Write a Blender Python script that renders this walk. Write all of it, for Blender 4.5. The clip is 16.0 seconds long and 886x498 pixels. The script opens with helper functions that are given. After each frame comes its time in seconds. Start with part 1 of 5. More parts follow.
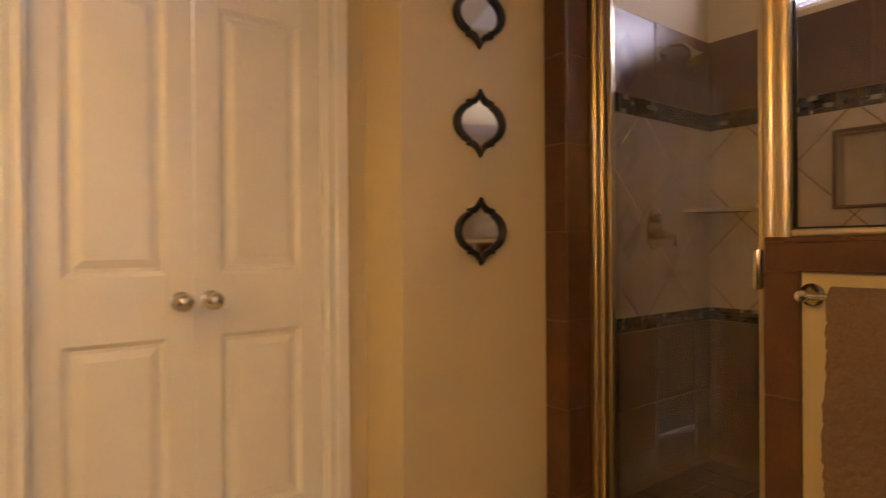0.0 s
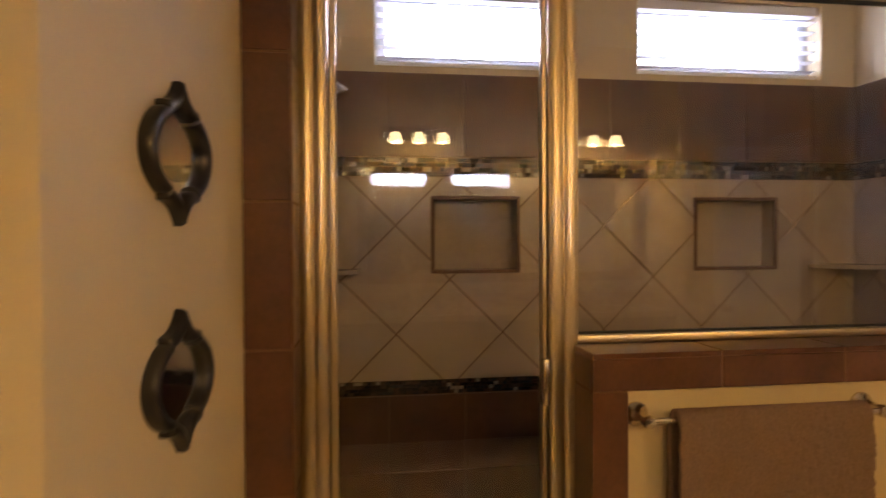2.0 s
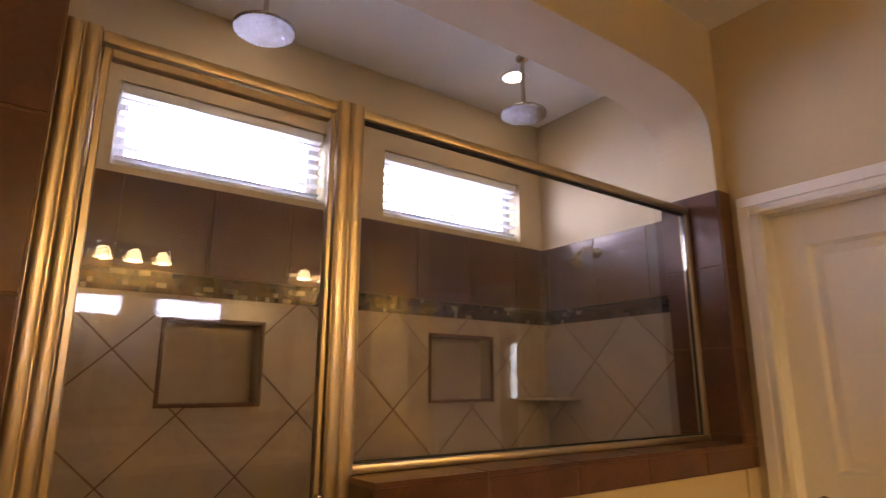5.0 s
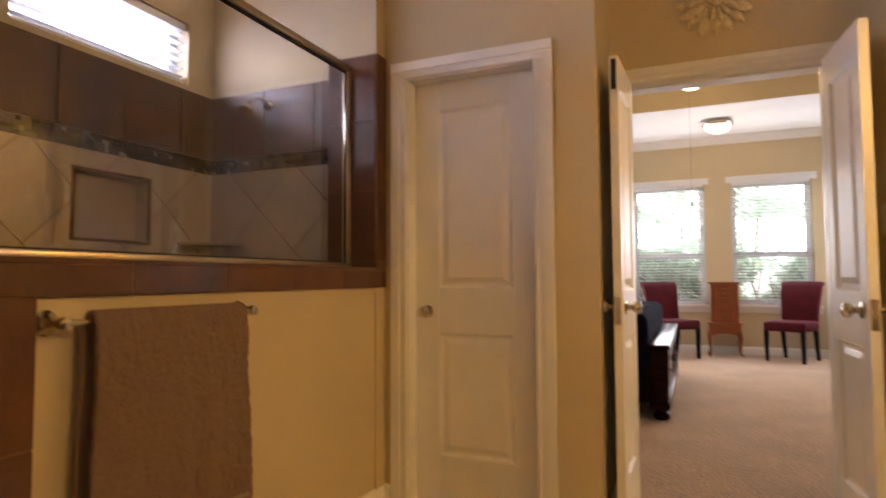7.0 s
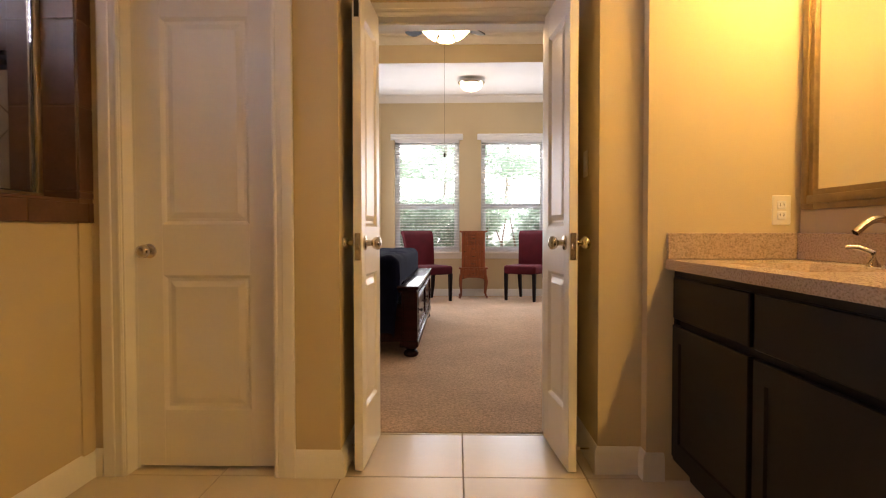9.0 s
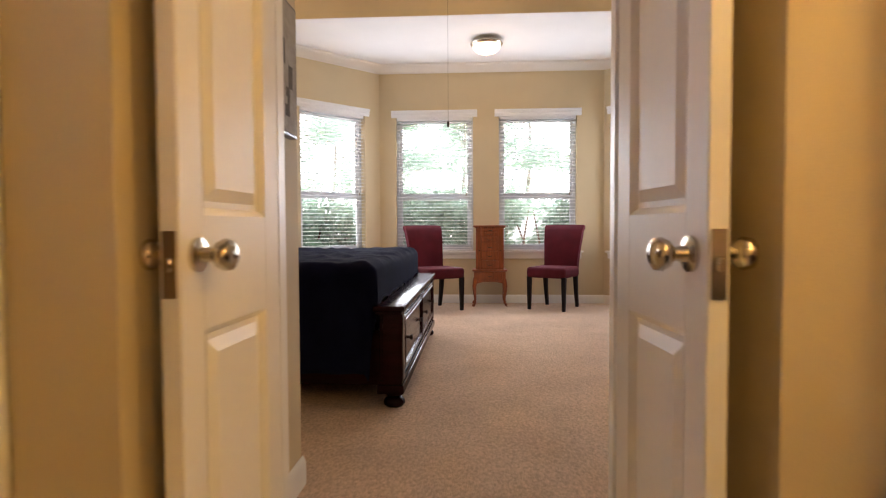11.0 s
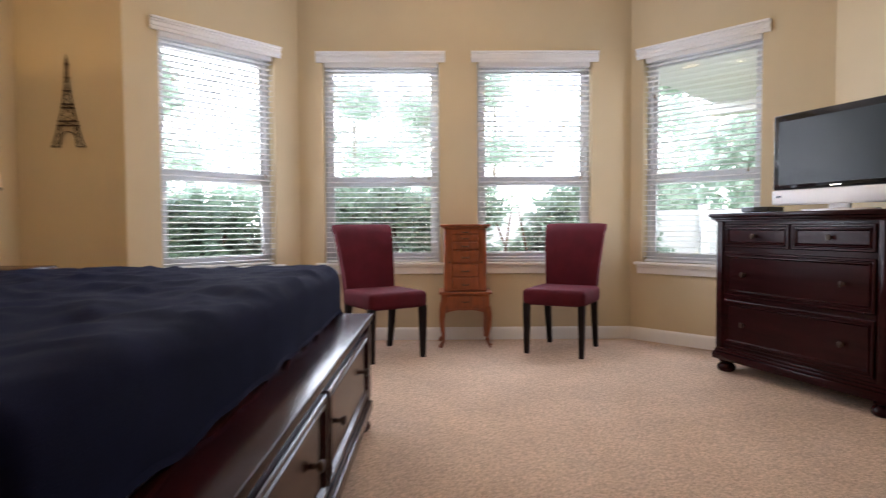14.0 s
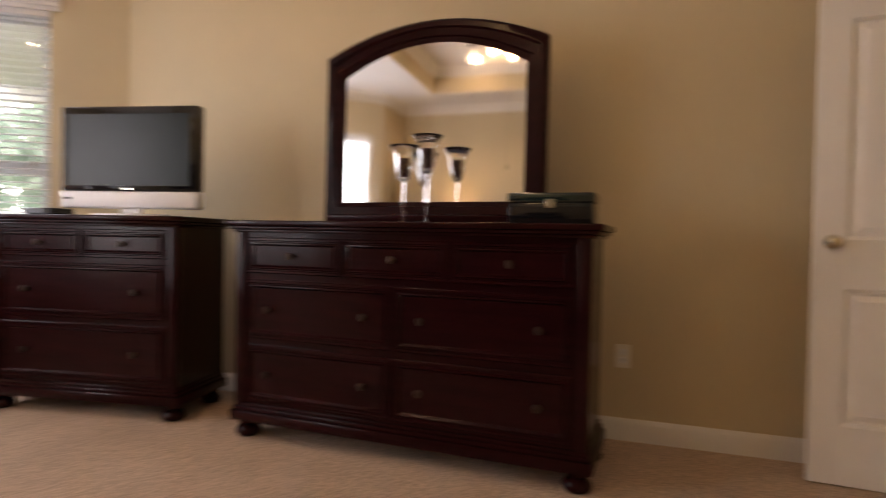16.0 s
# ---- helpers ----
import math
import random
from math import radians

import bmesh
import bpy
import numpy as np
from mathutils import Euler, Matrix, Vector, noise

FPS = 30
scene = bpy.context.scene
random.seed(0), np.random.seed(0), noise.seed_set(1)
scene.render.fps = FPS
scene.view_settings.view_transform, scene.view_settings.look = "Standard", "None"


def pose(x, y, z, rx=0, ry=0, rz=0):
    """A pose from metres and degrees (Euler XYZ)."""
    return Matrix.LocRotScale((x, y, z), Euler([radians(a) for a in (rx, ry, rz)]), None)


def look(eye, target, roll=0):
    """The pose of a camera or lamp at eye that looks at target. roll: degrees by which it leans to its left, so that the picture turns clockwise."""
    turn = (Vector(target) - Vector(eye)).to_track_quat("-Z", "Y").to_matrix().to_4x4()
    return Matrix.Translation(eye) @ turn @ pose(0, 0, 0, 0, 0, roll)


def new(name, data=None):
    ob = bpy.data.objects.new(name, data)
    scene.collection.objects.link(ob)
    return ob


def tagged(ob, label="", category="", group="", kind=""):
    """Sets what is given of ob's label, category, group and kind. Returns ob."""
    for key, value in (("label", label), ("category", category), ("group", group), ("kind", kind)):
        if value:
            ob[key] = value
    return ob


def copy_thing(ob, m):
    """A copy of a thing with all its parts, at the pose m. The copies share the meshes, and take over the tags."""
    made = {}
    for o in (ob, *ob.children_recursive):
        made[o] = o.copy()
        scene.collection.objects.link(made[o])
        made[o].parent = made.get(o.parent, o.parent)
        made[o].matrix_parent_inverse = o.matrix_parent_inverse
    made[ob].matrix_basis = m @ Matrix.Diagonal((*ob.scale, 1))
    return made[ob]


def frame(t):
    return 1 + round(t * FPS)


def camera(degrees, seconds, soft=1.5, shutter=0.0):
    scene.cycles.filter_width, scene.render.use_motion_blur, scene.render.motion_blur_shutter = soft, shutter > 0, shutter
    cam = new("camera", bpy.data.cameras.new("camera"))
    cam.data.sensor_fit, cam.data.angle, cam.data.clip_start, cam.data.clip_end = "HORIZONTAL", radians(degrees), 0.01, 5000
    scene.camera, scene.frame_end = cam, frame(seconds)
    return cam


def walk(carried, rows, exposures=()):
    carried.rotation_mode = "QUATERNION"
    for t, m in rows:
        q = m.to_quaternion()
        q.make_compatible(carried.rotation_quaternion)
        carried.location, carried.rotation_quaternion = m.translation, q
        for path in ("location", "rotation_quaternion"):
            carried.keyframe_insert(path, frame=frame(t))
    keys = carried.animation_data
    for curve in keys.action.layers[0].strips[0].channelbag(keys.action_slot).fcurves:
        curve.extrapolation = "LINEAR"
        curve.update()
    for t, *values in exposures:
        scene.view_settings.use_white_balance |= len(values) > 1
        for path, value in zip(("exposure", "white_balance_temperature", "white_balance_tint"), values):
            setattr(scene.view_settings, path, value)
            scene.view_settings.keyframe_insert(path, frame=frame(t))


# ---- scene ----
cam = camera(74.3, 16.0, soft=1.1, shutter=0.55)
PATH = [
    (0, (0.421, 0.503, 1.099), (1.632, 2.095, 1.091), -0.4),
    (0.5, (0.469, 0.839, 1.183), (2.013, 2.109, 1.139), -0.8),
    (1, (0.503, 1.394, 1.268), (2.391, 2.053, 1.22), -0.5),
    (1.5, (0.603, 1.633, 1.342), (2.592, 1.839, 1.305), -0.3),
    (2, (0.753, 1.774, 1.39), (2.736, 1.514, 1.363), -0.3),
    (2.5, (0.923, 1.825, 1.473), (2.842, 1.261, 1.443), -0.2),
    (3, (1.031, 1.85, 1.485), (2.874, 1.071, 1.496), -0.1),
    (5.5, (0.828, 1.952, 1.252), (2.264, 0.672, 1.801), -0.4),
    (6, (0.802, 1.973, 1.17), (1.986, 0.44, 1.666), -0.3),
    (6.5, (0.771, 1.994, 1.115), (1.731, 0.264, 1.406), -0.4),
    (7, (0.729, 1.999, 1.063), (1.519, 0.165, 1.167), -0.3),
    (7.5, (0.674, 1.995, 1.048), (1.251, 0.08, 1.055), -0.1),
    (8, (0.647, 1.992, 1.028), (1.015, 0.026, 0.995), -0.1),
    (8.5, (0.632, 1.973, 1.015), (0.818, -0.017, 0.961), -0.1),
    (9, (0.621, 1.868, 0.989), (0.668, -0.131, 0.931), -0.1),
    (11.5, (0.514, -0.017, 0.990), (0.641, -2.011, 0.907), -0.3),
    (12, (0.518, -0.448, 1.023), (0.644, -2.442, 0.934), -0.3),
    (12.5, (0.519, -0.89, 1.011), (0.646, -2.884, 0.925), -0.3),
    (13, (0.552, -1.276, 1.006), (0.659, -3.271, 0.922), -0.3),
    (13.5, (0.595, -1.705, 0.979), (0.67, -3.702, 0.905), -0.4),
    (14, (0.593, -2.059, 0.991), (0.577, -4.058, 0.914), -0.3),
    (14.5, (0.531, -2.3, 1.009), (0.105, -4.252, 0.924), 0.0),
    (15, (0.497, -2.385, 1.03), (-0.458, -4.14, 0.952), 0.4),
    (15.5, (0.498, -2.392, 0.994), (-0.956, -3.765, 0.943), 0.8),
    (16, (0.338, -2.335, 0.98), (-1.424, -3.28, 0.946), 1.2),
]
# the clip's camera keeps a warm white balance, warmer in the lamp-lit bathroom
EXPOSURES = [(0.0, 0.12, 7700, 28), (2.5, 0.27, 6850, 22), (5.0, 0.2, 7050, 27), (8.0, 0.12, 7350, 25), (10.5, 0.1, 7100, 24), (12.0, 0.02, 6800, 27), (14.0, 0.02, 6550, 24), (15.0, 0.0, 6700, 24), (16.0, -0.18, 7700, 31)]
walk(cam, [(t, look(eye, target, roll)) for t, eye, target, roll in PATH], EXPOSURES)

# ---- world, sun, lamps ----
world = bpy.data.worlds.new("world")
scene.world = world
world.use_nodes = True
wn = world.node_tree
sky = wn.nodes.new("ShaderNodeTexSky")
sky.sky_type, sky.sun_disc = "NISHITA", False
sky.sun_elevation, sky.sun_rotation = radians(50), radians(150)
wn.links.new(sky.outputs[0], wn.nodes["Background"].inputs[0])
wn.nodes["Background"].inputs[1].default_value = 0.15
sun = new("sun", bpy.data.lights.new("sun", "SUN"))
sun.data.energy, sun.data.angle, sun.data.color = 5.0, radians(0.5), (1, 0.95, 0.87)
sun.matrix_world = look((0, 0, 0), (0.35, -0.6, -0.9))
scene.view_settings.exposure = 0.0

WARM = (1.0, 0.63, 0.16)


def bulb(x, y, z, watts, radius=0.04, color=WARM):
    lamp = new("bulb_light", bpy.data.lights.new("bulb_light", "POINT"))
    lamp.data.energy, lamp.data.shadow_soft_size, lamp.data.color = watts, radius, color
    lamp.location = (x, y, z)
    return lamp


def window_light(m, width, height, watts, color=(0.74, 0.88, 1.0)):
    lamp = new("window_light", bpy.data.lights.new("window_light", "AREA"))
    lamp.data.shape, lamp.data.size, lamp.data.size_y = "RECTANGLE", width, height
    lamp.data.energy, lamp.data.color = watts, color
    lamp.matrix_world = m
    return lamp


# ---- materials ----
def material(name, base, rough=0.5, metal=0.0, vary=0.08, scale=6.0, fine=90.0, bump=0.15, coat=0.0, spec=0.5, dark=None, stretch=(1, 1, 1), depth=0.002, rand=0.0, broad=0.0):
    """A plain surface with stains at one scale, grain at another, and a fine relief; broad adds soft patches."""
    m = bpy.data.materials.new(name)
    m.use_nodes = True
    nt = m.node_tree
    bs = nt.nodes["Principled BSDF"]
    bs.inputs["Roughness"].default_value, bs.inputs["Metallic"].default_value = rough, metal
    bs.inputs["Coat Weight"].default_value = coat
    bs.inputs["Coat Roughness"].default_value = 0.15
    bs.inputs["Specular IOR Level"].default_value = spec
    geo = nt.nodes.new("ShaderNodeTexCoord")
    mp = nt.nodes.new("ShaderNodeMapping")
    mp.inputs["Scale"].default_value = stretch
    nt.links.new(geo.outputs["Object"], mp.inputs["Vector"])
    n1, n2 = nt.nodes.new("ShaderNodeTexNoise"), nt.nodes.new("ShaderNodeTexNoise")
    n1.inputs["Scale"].default_value, n2.inputs["Scale"].default_value = scale, fine
    n1.inputs["Detail"].default_value = 5
    for n in (n1, n2):
        nt.links.new(mp.outputs[0], n.inputs["Vector"])
    add = nt.nodes.new("ShaderNodeMath")
    add.operation = "MULTIPLY_ADD"
    nt.links.new(n2.outputs[0], add.inputs[0])
    add.inputs[1].default_value = 0.4
    nt.links.new(n1.outputs[0], add.inputs[2])
    ramp = nt.nodes.new("ShaderNodeMapRange")
    ramp.inputs[1].default_value, ramp.inputs[2].default_value = 0.4, 1.0
    nt.links.new(add.outputs[0], ramp.inputs[0])
    mix = nt.nodes.new("ShaderNodeMix")
    mix.data_type = "RGBA"
    lo = dark or tuple(c * (1 - vary * 2) for c in base)
    hi = base if dark else tuple(min(1, c * (1 + vary)) for c in base)
    mix.inputs[6].default_value, mix.inputs[7].default_value = (*lo, 1), (*hi, 1)
    nt.links.new(ramp.outputs[0], mix.inputs[0])
    last = mix.outputs[2]
    if broad:
        n3 = nt.nodes.new("ShaderNodeTexNoise")
        n3.inputs["Scale"].default_value, n3.inputs["Detail"].default_value = 2.3, 3
        nt.links.new(mp.outputs[0], n3.inputs["Vector"])
        r3 = nt.nodes.new("ShaderNodeMapRange")
        r3.inputs[1].default_value, r3.inputs[2].default_value = 0.3, 0.7
        r3.inputs[3].default_value, r3.inputs[4].default_value = 1 - broad, 1 + broad
        nt.links.new(n3.outputs[0], r3.inputs[0])
        h3 = nt.nodes.new("ShaderNodeHueSaturation")
        nt.links.new(r3.outputs[0], h3.inputs["Value"])
        nt.links.new(last, h3.inputs["Color"])
        last = h3.outputs[0]
    if rand:
        info = nt.nodes.new("ShaderNodeObjectInfo")
        rr = nt.nodes.new("ShaderNodeMapRange")
        rr.inputs[3].default_value, rr.inputs[4].default_value = 1 - rand, 1 + rand
        nt.links.new(info.outputs["Random"], rr.inputs[0])
        hsv = nt.nodes.new("ShaderNodeHueSaturation")
        nt.links.new(rr.outputs[0], hsv.inputs["Value"])
        nt.links.new(last, hsv.inputs["Color"])
        last = hsv.outputs[0]
    nt.links.new(last, bs.inputs["Base Color"])
    rmap = nt.nodes.new("ShaderNodeMapRange")
    rmap.inputs[3].default_value, rmap.inputs[4].default_value = max(0.02, rough - 0.06), min(1, rough + 0.06)
    nt.links.new(n1.outputs[0], rmap.inputs[0])
    nt.links.new(rmap.outputs[0], bs.inputs["Roughness"])
    if bump:
        bp = nt.nodes.new("ShaderNodeBump")
        bp.inputs["Strength"].default_value, bp.inputs["Distance"].default_value = bump, depth
        nt.links.new(n2.outputs[0], bp.inputs["Height"])
        nt.links.new(bp.outputs[0], bs.inputs["Normal"])
    return m


def glow(name, color, strength, base=(0.9, 0.85, 0.75)):
    m = bpy.data.materials.new(name)
    m.use_nodes = True
    bs = m.node_tree.nodes["Principled BSDF"]
    bs.inputs["Base Color"].default_value = (*base, 1)
    bs.inputs["Emission Color"].default_value = (*color, 1)
    bs.inputs["Emission Strength"].default_value = strength
    return m


def glass(name, rough=0.0, tint=(1, 1, 1)):
    m = bpy.data.materials.new(name)
    m.use_nodes = True
    bs = m.node_tree.nodes["Principled BSDF"]
    bs.inputs["Base Color"].default_value = (*tint, 1)
    bs.inputs["Roughness"].default_value = rough
    bs.inputs["Transmission Weight"].default_value = 1.0
    bs.inputs["IOR"].default_value = 1.5
    return m


WALL = material("tan_wall_paint", (0.59, 0.487, 0.315), 0.7, vary=0.03, scale=2.5, fine=220, bump=0.25)
CEIL = material("white_ceiling_paint", (0.78, 0.76, 0.73), 0.8, vary=0.03, scale=2, fine=160, bump=0.3)
TRIM = material("white_trim_paint", (0.80, 0.78, 0.74), 0.35, vary=0.02, scale=5, fine=60, bump=0.05)
DOORP = material("white_door_paint", (0.80, 0.77, 0.72), 0.38, vary=0.02, scale=5, fine=60, bump=0.06)
CARPET = material("beige_carpet", (0.68, 0.502, 0.372), 0.95, vary=0.24, scale=75, fine=190, bump=1.0, depth=0.012, spec=0.1, broad=0.09)
FTILE = material("cream_floor_tile", (0.58, 0.50, 0.39), 0.34, vary=0.03, scale=2.2, fine=30, bump=0.0, rand=0.05)
GROUT = material("grout", (0.33, 0.27, 0.20), 0.9, vary=0.1)
BROWN = material("brown_slate_tile", (0.135, 0.057, 0.033), 0.31, vary=0.35, scale=9, fine=70, bump=0.25, rand=0.13, dark=(0.060, 0.026, 0.017))
BEIGE = material("beige_shower_tile", (0.42, 0.345, 0.285), 0.16, vary=0.08, scale=5, fine=40, bump=0.04, rand=0.05)
BROWNGROUT = material("brown_grout", (0.17, 0.10, 0.062), 0.9, vary=0.1)
GOLD = material("brushed_nickel_frame", (0.60, 0.49, 0.33), 0.34, metal=1.0, vary=0.03, scale=3, fine=40, bump=0.0)
NICKEL = material("satin_nickel", (0.62, 0.56, 0.47), 0.22, metal=1.0, vary=0.05, bump=0.0)
GLASS = glass("clear_glass")
MIRROR = material("mirror_silver", (0.92, 0.92, 0.91), 0.02, metal=1.0, vary=0.0, bump=0.0)
BLACKP = material("black_wood_paint", (0.018, 0.015, 0.016), 0.3, vary=0.2, scale=20, bump=0.1)
ESPRESSO = material("espresso_cabinet_wood", (0.0080, 0.0034, 0.0042), 0.5, spec=0.2, vary=0.3, scale=4, fine=60, bump=0.08, stretch=(1, 1, 6))
DARKWOOD = material("dark_cherry_wood", (0.021, 0.0037, 0.0044), 0.20, spec=0.12, vary=0.25, scale=3, fine=40, bump=0.03, stretch=(1, 1, 8), coat=0.035)
CHERRY = material("reddish_cherry_wood", (0.30, 0.072, 0.022), 0.32, vary=0.25, scale=5, fine=70, bump=0.06, stretch=(8, 8, 1), coat=0.2)
MAROON = material("maroon_chair_fabric", (0.088, 0.0070, 0.014), 0.85, vary=0.15, scale=8, fine=320, bump=0.5, spec=0.2)
NAVY = material("black_navy_bedding", (0.0066, 0.0080, 0.0240), 0.95, vary=0.25, scale=5, fine=240, bump=0.35, spec=0.03)
BLACKCLOTH = material("black_pillow_cotton", (0.0075, 0.0075, 0.0105), 0.95, vary=0.25, scale=6, fine=240, bump=0.35, spec=0.05)
NAVY.node_tree.nodes["Principled BSDF"].inputs["Sheen Weight"].default_value = 0.025
NAVY.node_tree.nodes["Principled BSDF"].inputs["Sheen Tint"].default_value = (0.45, 0.55, 1.0, 1)
TOWEL = material("taupe_terry_towel", (0.29, 0.195, 0.15), 0.97, vary=0.10, scale=130, fine=420, bump=1.0, depth=0.006, spec=0.1)
COUNTER = material("beige_solid_counter", (0.46, 0.345, 0.27), 0.28, vary=0.22, scale=160, fine=420, bump=0.03)
PLATE = material("ivory_plastic", (0.78, 0.74, 0.66), 0.35, vary=0.02, bump=0.0)
WHITEP = material("white_plastic", (0.78, 0.78, 0.79), 0.3, vary=0.02, bump=0.0)
BLACKG = material("black_gloss_plastic", (0.010, 0.010, 0.011), 0.07, vary=0.1, bump=0.0)
SCREEN = material("tv_screen", (0.006, 0.013, 0.014), 0.3, spec=0.25, vary=0.05, bump=0.0)
BLIND = material("white_blind_slat", (0.82, 0.83, 0.84), 0.45, vary=0.02, bump=0.0)
VINYL = material("pale_grey_window_vinyl", (0.62, 0.64, 0.67), 0.4, vary=0.03, bump=0.0)
SHADEGLOW = glow("lit_frosted_glass", (1.0, 0.76, 0.38), 14.0)
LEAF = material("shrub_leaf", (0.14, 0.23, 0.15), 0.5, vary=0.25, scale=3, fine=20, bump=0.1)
GRASS = material("lawn", (0.16, 0.22, 0.07), 0.9, vary=0.3, scale=2, fine=60, bump=0.5)
# bark lightened so that garden trunks look washed out by bright haze
HAZEBARK = material("haze_pale_bark", (0.34, 0.30, 0.26), 0.9, vary=0.2, scale=8, fine=40, bump=0.6, depth=0.02)
BARK = material("bark", (0.16, 0.11, 0.08), 0.9, vary=0.3, scale=8, fine=40, bump=0.8, depth=0.02)
IRON = material("dark_iron", (0.05, 0.028, 0.018), 0.5, metal=0.7, vary=0.2, bump=0.1)


# ---- mesh tools ----
def box(bm, x0, x1, y0, y1, z0, z1, bevel=0.0, seg=1):
    """A box with rounded edges in bm."""
    v = bmesh.ops.create_cube(bm, size=1, matrix=Matrix.Translation(((x0 + x1) / 2, (y0 + y1) / 2, (z0 + z1) / 2)) @ Matrix.Diagonal((abs(x1 - x0), abs(y1 - y0), abs(z1 - z0), 1)))["verts"]
    if bevel:
        edges = list({e for q in v for e in q.link_edges})
        bmesh.ops.bevel(bm, geom=edges, offset=min(bevel, 0.45 * min(abs(x1 - x0), abs(y1 - y0), abs(z1 - z0))), segments=seg, affect="EDGES", profile=0.5)
    return bm


def boxes(*args, bevel=0.0, seg=1):
    bm = bmesh.new()
    for a in args:
        box(bm, *a, bevel=bevel, seg=seg)
    return bm


def turned(profile, n=20, m=None, bm=None):
    """A body of revolution about z from (radius, height) pairs."""
    bm = bm or bmesh.new()
    m = m or Matrix()
    rings = []
    for r, z in profile:
        rings.append([bm.verts.new(m @ Vector((r * math.cos(2 * math.pi * i / n), r * math.sin(2 * math.pi * i / n), z))) for i in range(n)])
    for a, b in zip(rings, rings[1:]):
        for i in range(n):
            bm.faces.new((a[i], a[(i + 1) % n], b[(i + 1) % n], b[i]))
    for ring, flip in ((rings[0], True), (rings[-1], False)):
        if profile[0] != profile[-1] and profile[0 if flip else -1][0] > 1e-5:
            bm.faces.new(ring[::-1] if flip else ring)
    return bm


def extrude(outline, d0, d1, m=None, bm=None, holes=()):
    """A prism: the outline (u, v) in the local xz plane, from y = d0 to d1."""
    bm = bm or bmesh.new()
    m = m or Matrix()
    a = [bm.verts.new(m @ Vector((u, d0, v))) for u, v in outline]
    b = [bm.verts.new(m @ Vector((u, d1, v))) for u, v in outline]
    n = len(outline)
    for i in range(n):
        bm.faces.new((a[i], a[(i + 1) % n], b[(i + 1) % n], b[i]))
    bm.faces.new(a[::-1])
    bm.faces.new(b)
    return bm


def tube(points, radius, n=8, bm=None):
    """A round bar along a line of points."""
    bm = bm or bmesh.new()
    pts = [Vector(p) for p in points]
    rings = []
    for i, p in enumerate(pts):
        way = (pts[min(i + 1, len(pts) - 1)] - pts[max(i - 1, 0)]).normalized()
        side = way.cross(Vector((0, 0, 1)) if abs(way.z) < 0.9 else Vector((1, 0, 0))).normalized()
        up = side.cross(way)
        r = radius[i] if isinstance(radius, (list, tuple)) else radius
        rings.append([bm.verts.new(p + r * (math.cos(2 * math.pi * k / n) * side + math.sin(2 * math.pi * k / n) * up)) for k in range(n)])
    for a, b in zip(rings, rings[1:]):
        for k in range(n):
            bm.faces.new((a[k], a[(k + 1) % n], b[(k + 1) % n], b[k]))
    bm.faces.new(rings[0][::-1])
    bm.faces.new(rings[-1])
    return bm


def mesh_of(name, bm, mat, smooth=None):
    bmesh.ops.recalc_face_normals(bm, faces=bm.faces)
    me = bpy.data.meshes.new(name)
    bm.to_mesh(me)
    bm.free()
    me.materials.append(mat)
    if smooth is not None:
        me.polygons.foreach_set("use_smooth", [True] * len(me.polygons))
        me.set_sharp_from_angle(angle=radians(smooth))
    return me


def part(name, bm, mat, parent, label="", smooth=40):
    ob = new(name, mesh_of(name, bm, mat, smooth))
    ob.parent = parent
    return tagged(ob, label)


def thing(name, label, category, m=None, group="", kind=""):
    ob = new(name)
    ob.empty_display_size = 0.1
    if m is not None:
        ob.matrix_world = m
    return tagged(ob, label, category, group, kind)


def solid(name, bm, mat, label, category, kind="structure", smooth=None, m=None):
    ob = new(name, mesh_of(name, bm, mat, smooth))
    if m is not None:
        ob.matrix_world = m
    return tagged(ob, label, category, "", kind)


def wall_with(name, p, q, thick, z1, openings, mat, label, z0=0.0):
    """A wall whose room face runs from p to q in plan, thick to the right of that line (away from the room), with openings (u0, u1, z0, z1)."""
    p, q = Vector((*p, 0)), Vector((*q, 0))
    length = (q - p).length
    m = Matrix.Translation(p) @ Matrix.Rotation(math.atan2(q.y - p.y, q.x - p.x), 4, "Z")
    bm = bmesh.new()
    us = sorted({0, length, *[u for o in openings for u in o[:2]]})
    for a, b in zip(us, us[1:]):
        cuts = sorted([o[2:] for o in openings if o[0] <= a + 1e-6 and o[1] >= b - 1e-6])
        z = z0
        for c0, c1 in cuts:
            if c0 > z + 1e-4:
                box(bm, a, b, -thick, 0, z, c0)
            z = c1
        if z < z1 - 1e-4:
            box(bm, a, b, -thick, 0, z, z1)
    bmesh.ops.remove_doubles(bm, verts=bm.verts, dist=1e-5)
    return solid(name, bm, mat, label, "wall", m=m)

# ---- structure: bathroom ----
BC = 2.92  # bathroom ceiling
TANW = "tan painted plaster wall"
wall_with("wall_vanity", (-0.72, 2.52), (-0.72, -0.57), 0.12, BC, [], WALL, TANW)
wall_with("wall_vanity_end", (-0.84, -0.45), (-0.13, -0.45), 0.12, BC, [], WALL, TANW)
wall_with("wall_alcove_west", (-0.13, -0.515), (0.045, -0.515), 0.405, BC, [], WALL, TANW)
wall_with("wall_double_door", (-0.25, -0.92), (1.21, -0.92), 0.12, BC, [(0.415, 1.295, 0, 2.025)], WALL, TANW)
wall_with("wall_alcove_east", (1.09, -0.92), (1.09, -0.575), 0.12, BC, [], WALL, TANW)
wall_with("wall_water_closet", (1.09, -0.455), (2.09, -0.455), 0.12, BC, [(0.25, 0.89, 0, 2.025)], WALL, TANW)
wall_with("wall_mirrors", (2.09, 2.045), (1.505, 2.158), 0.10, BC, [], WALL, TANW)
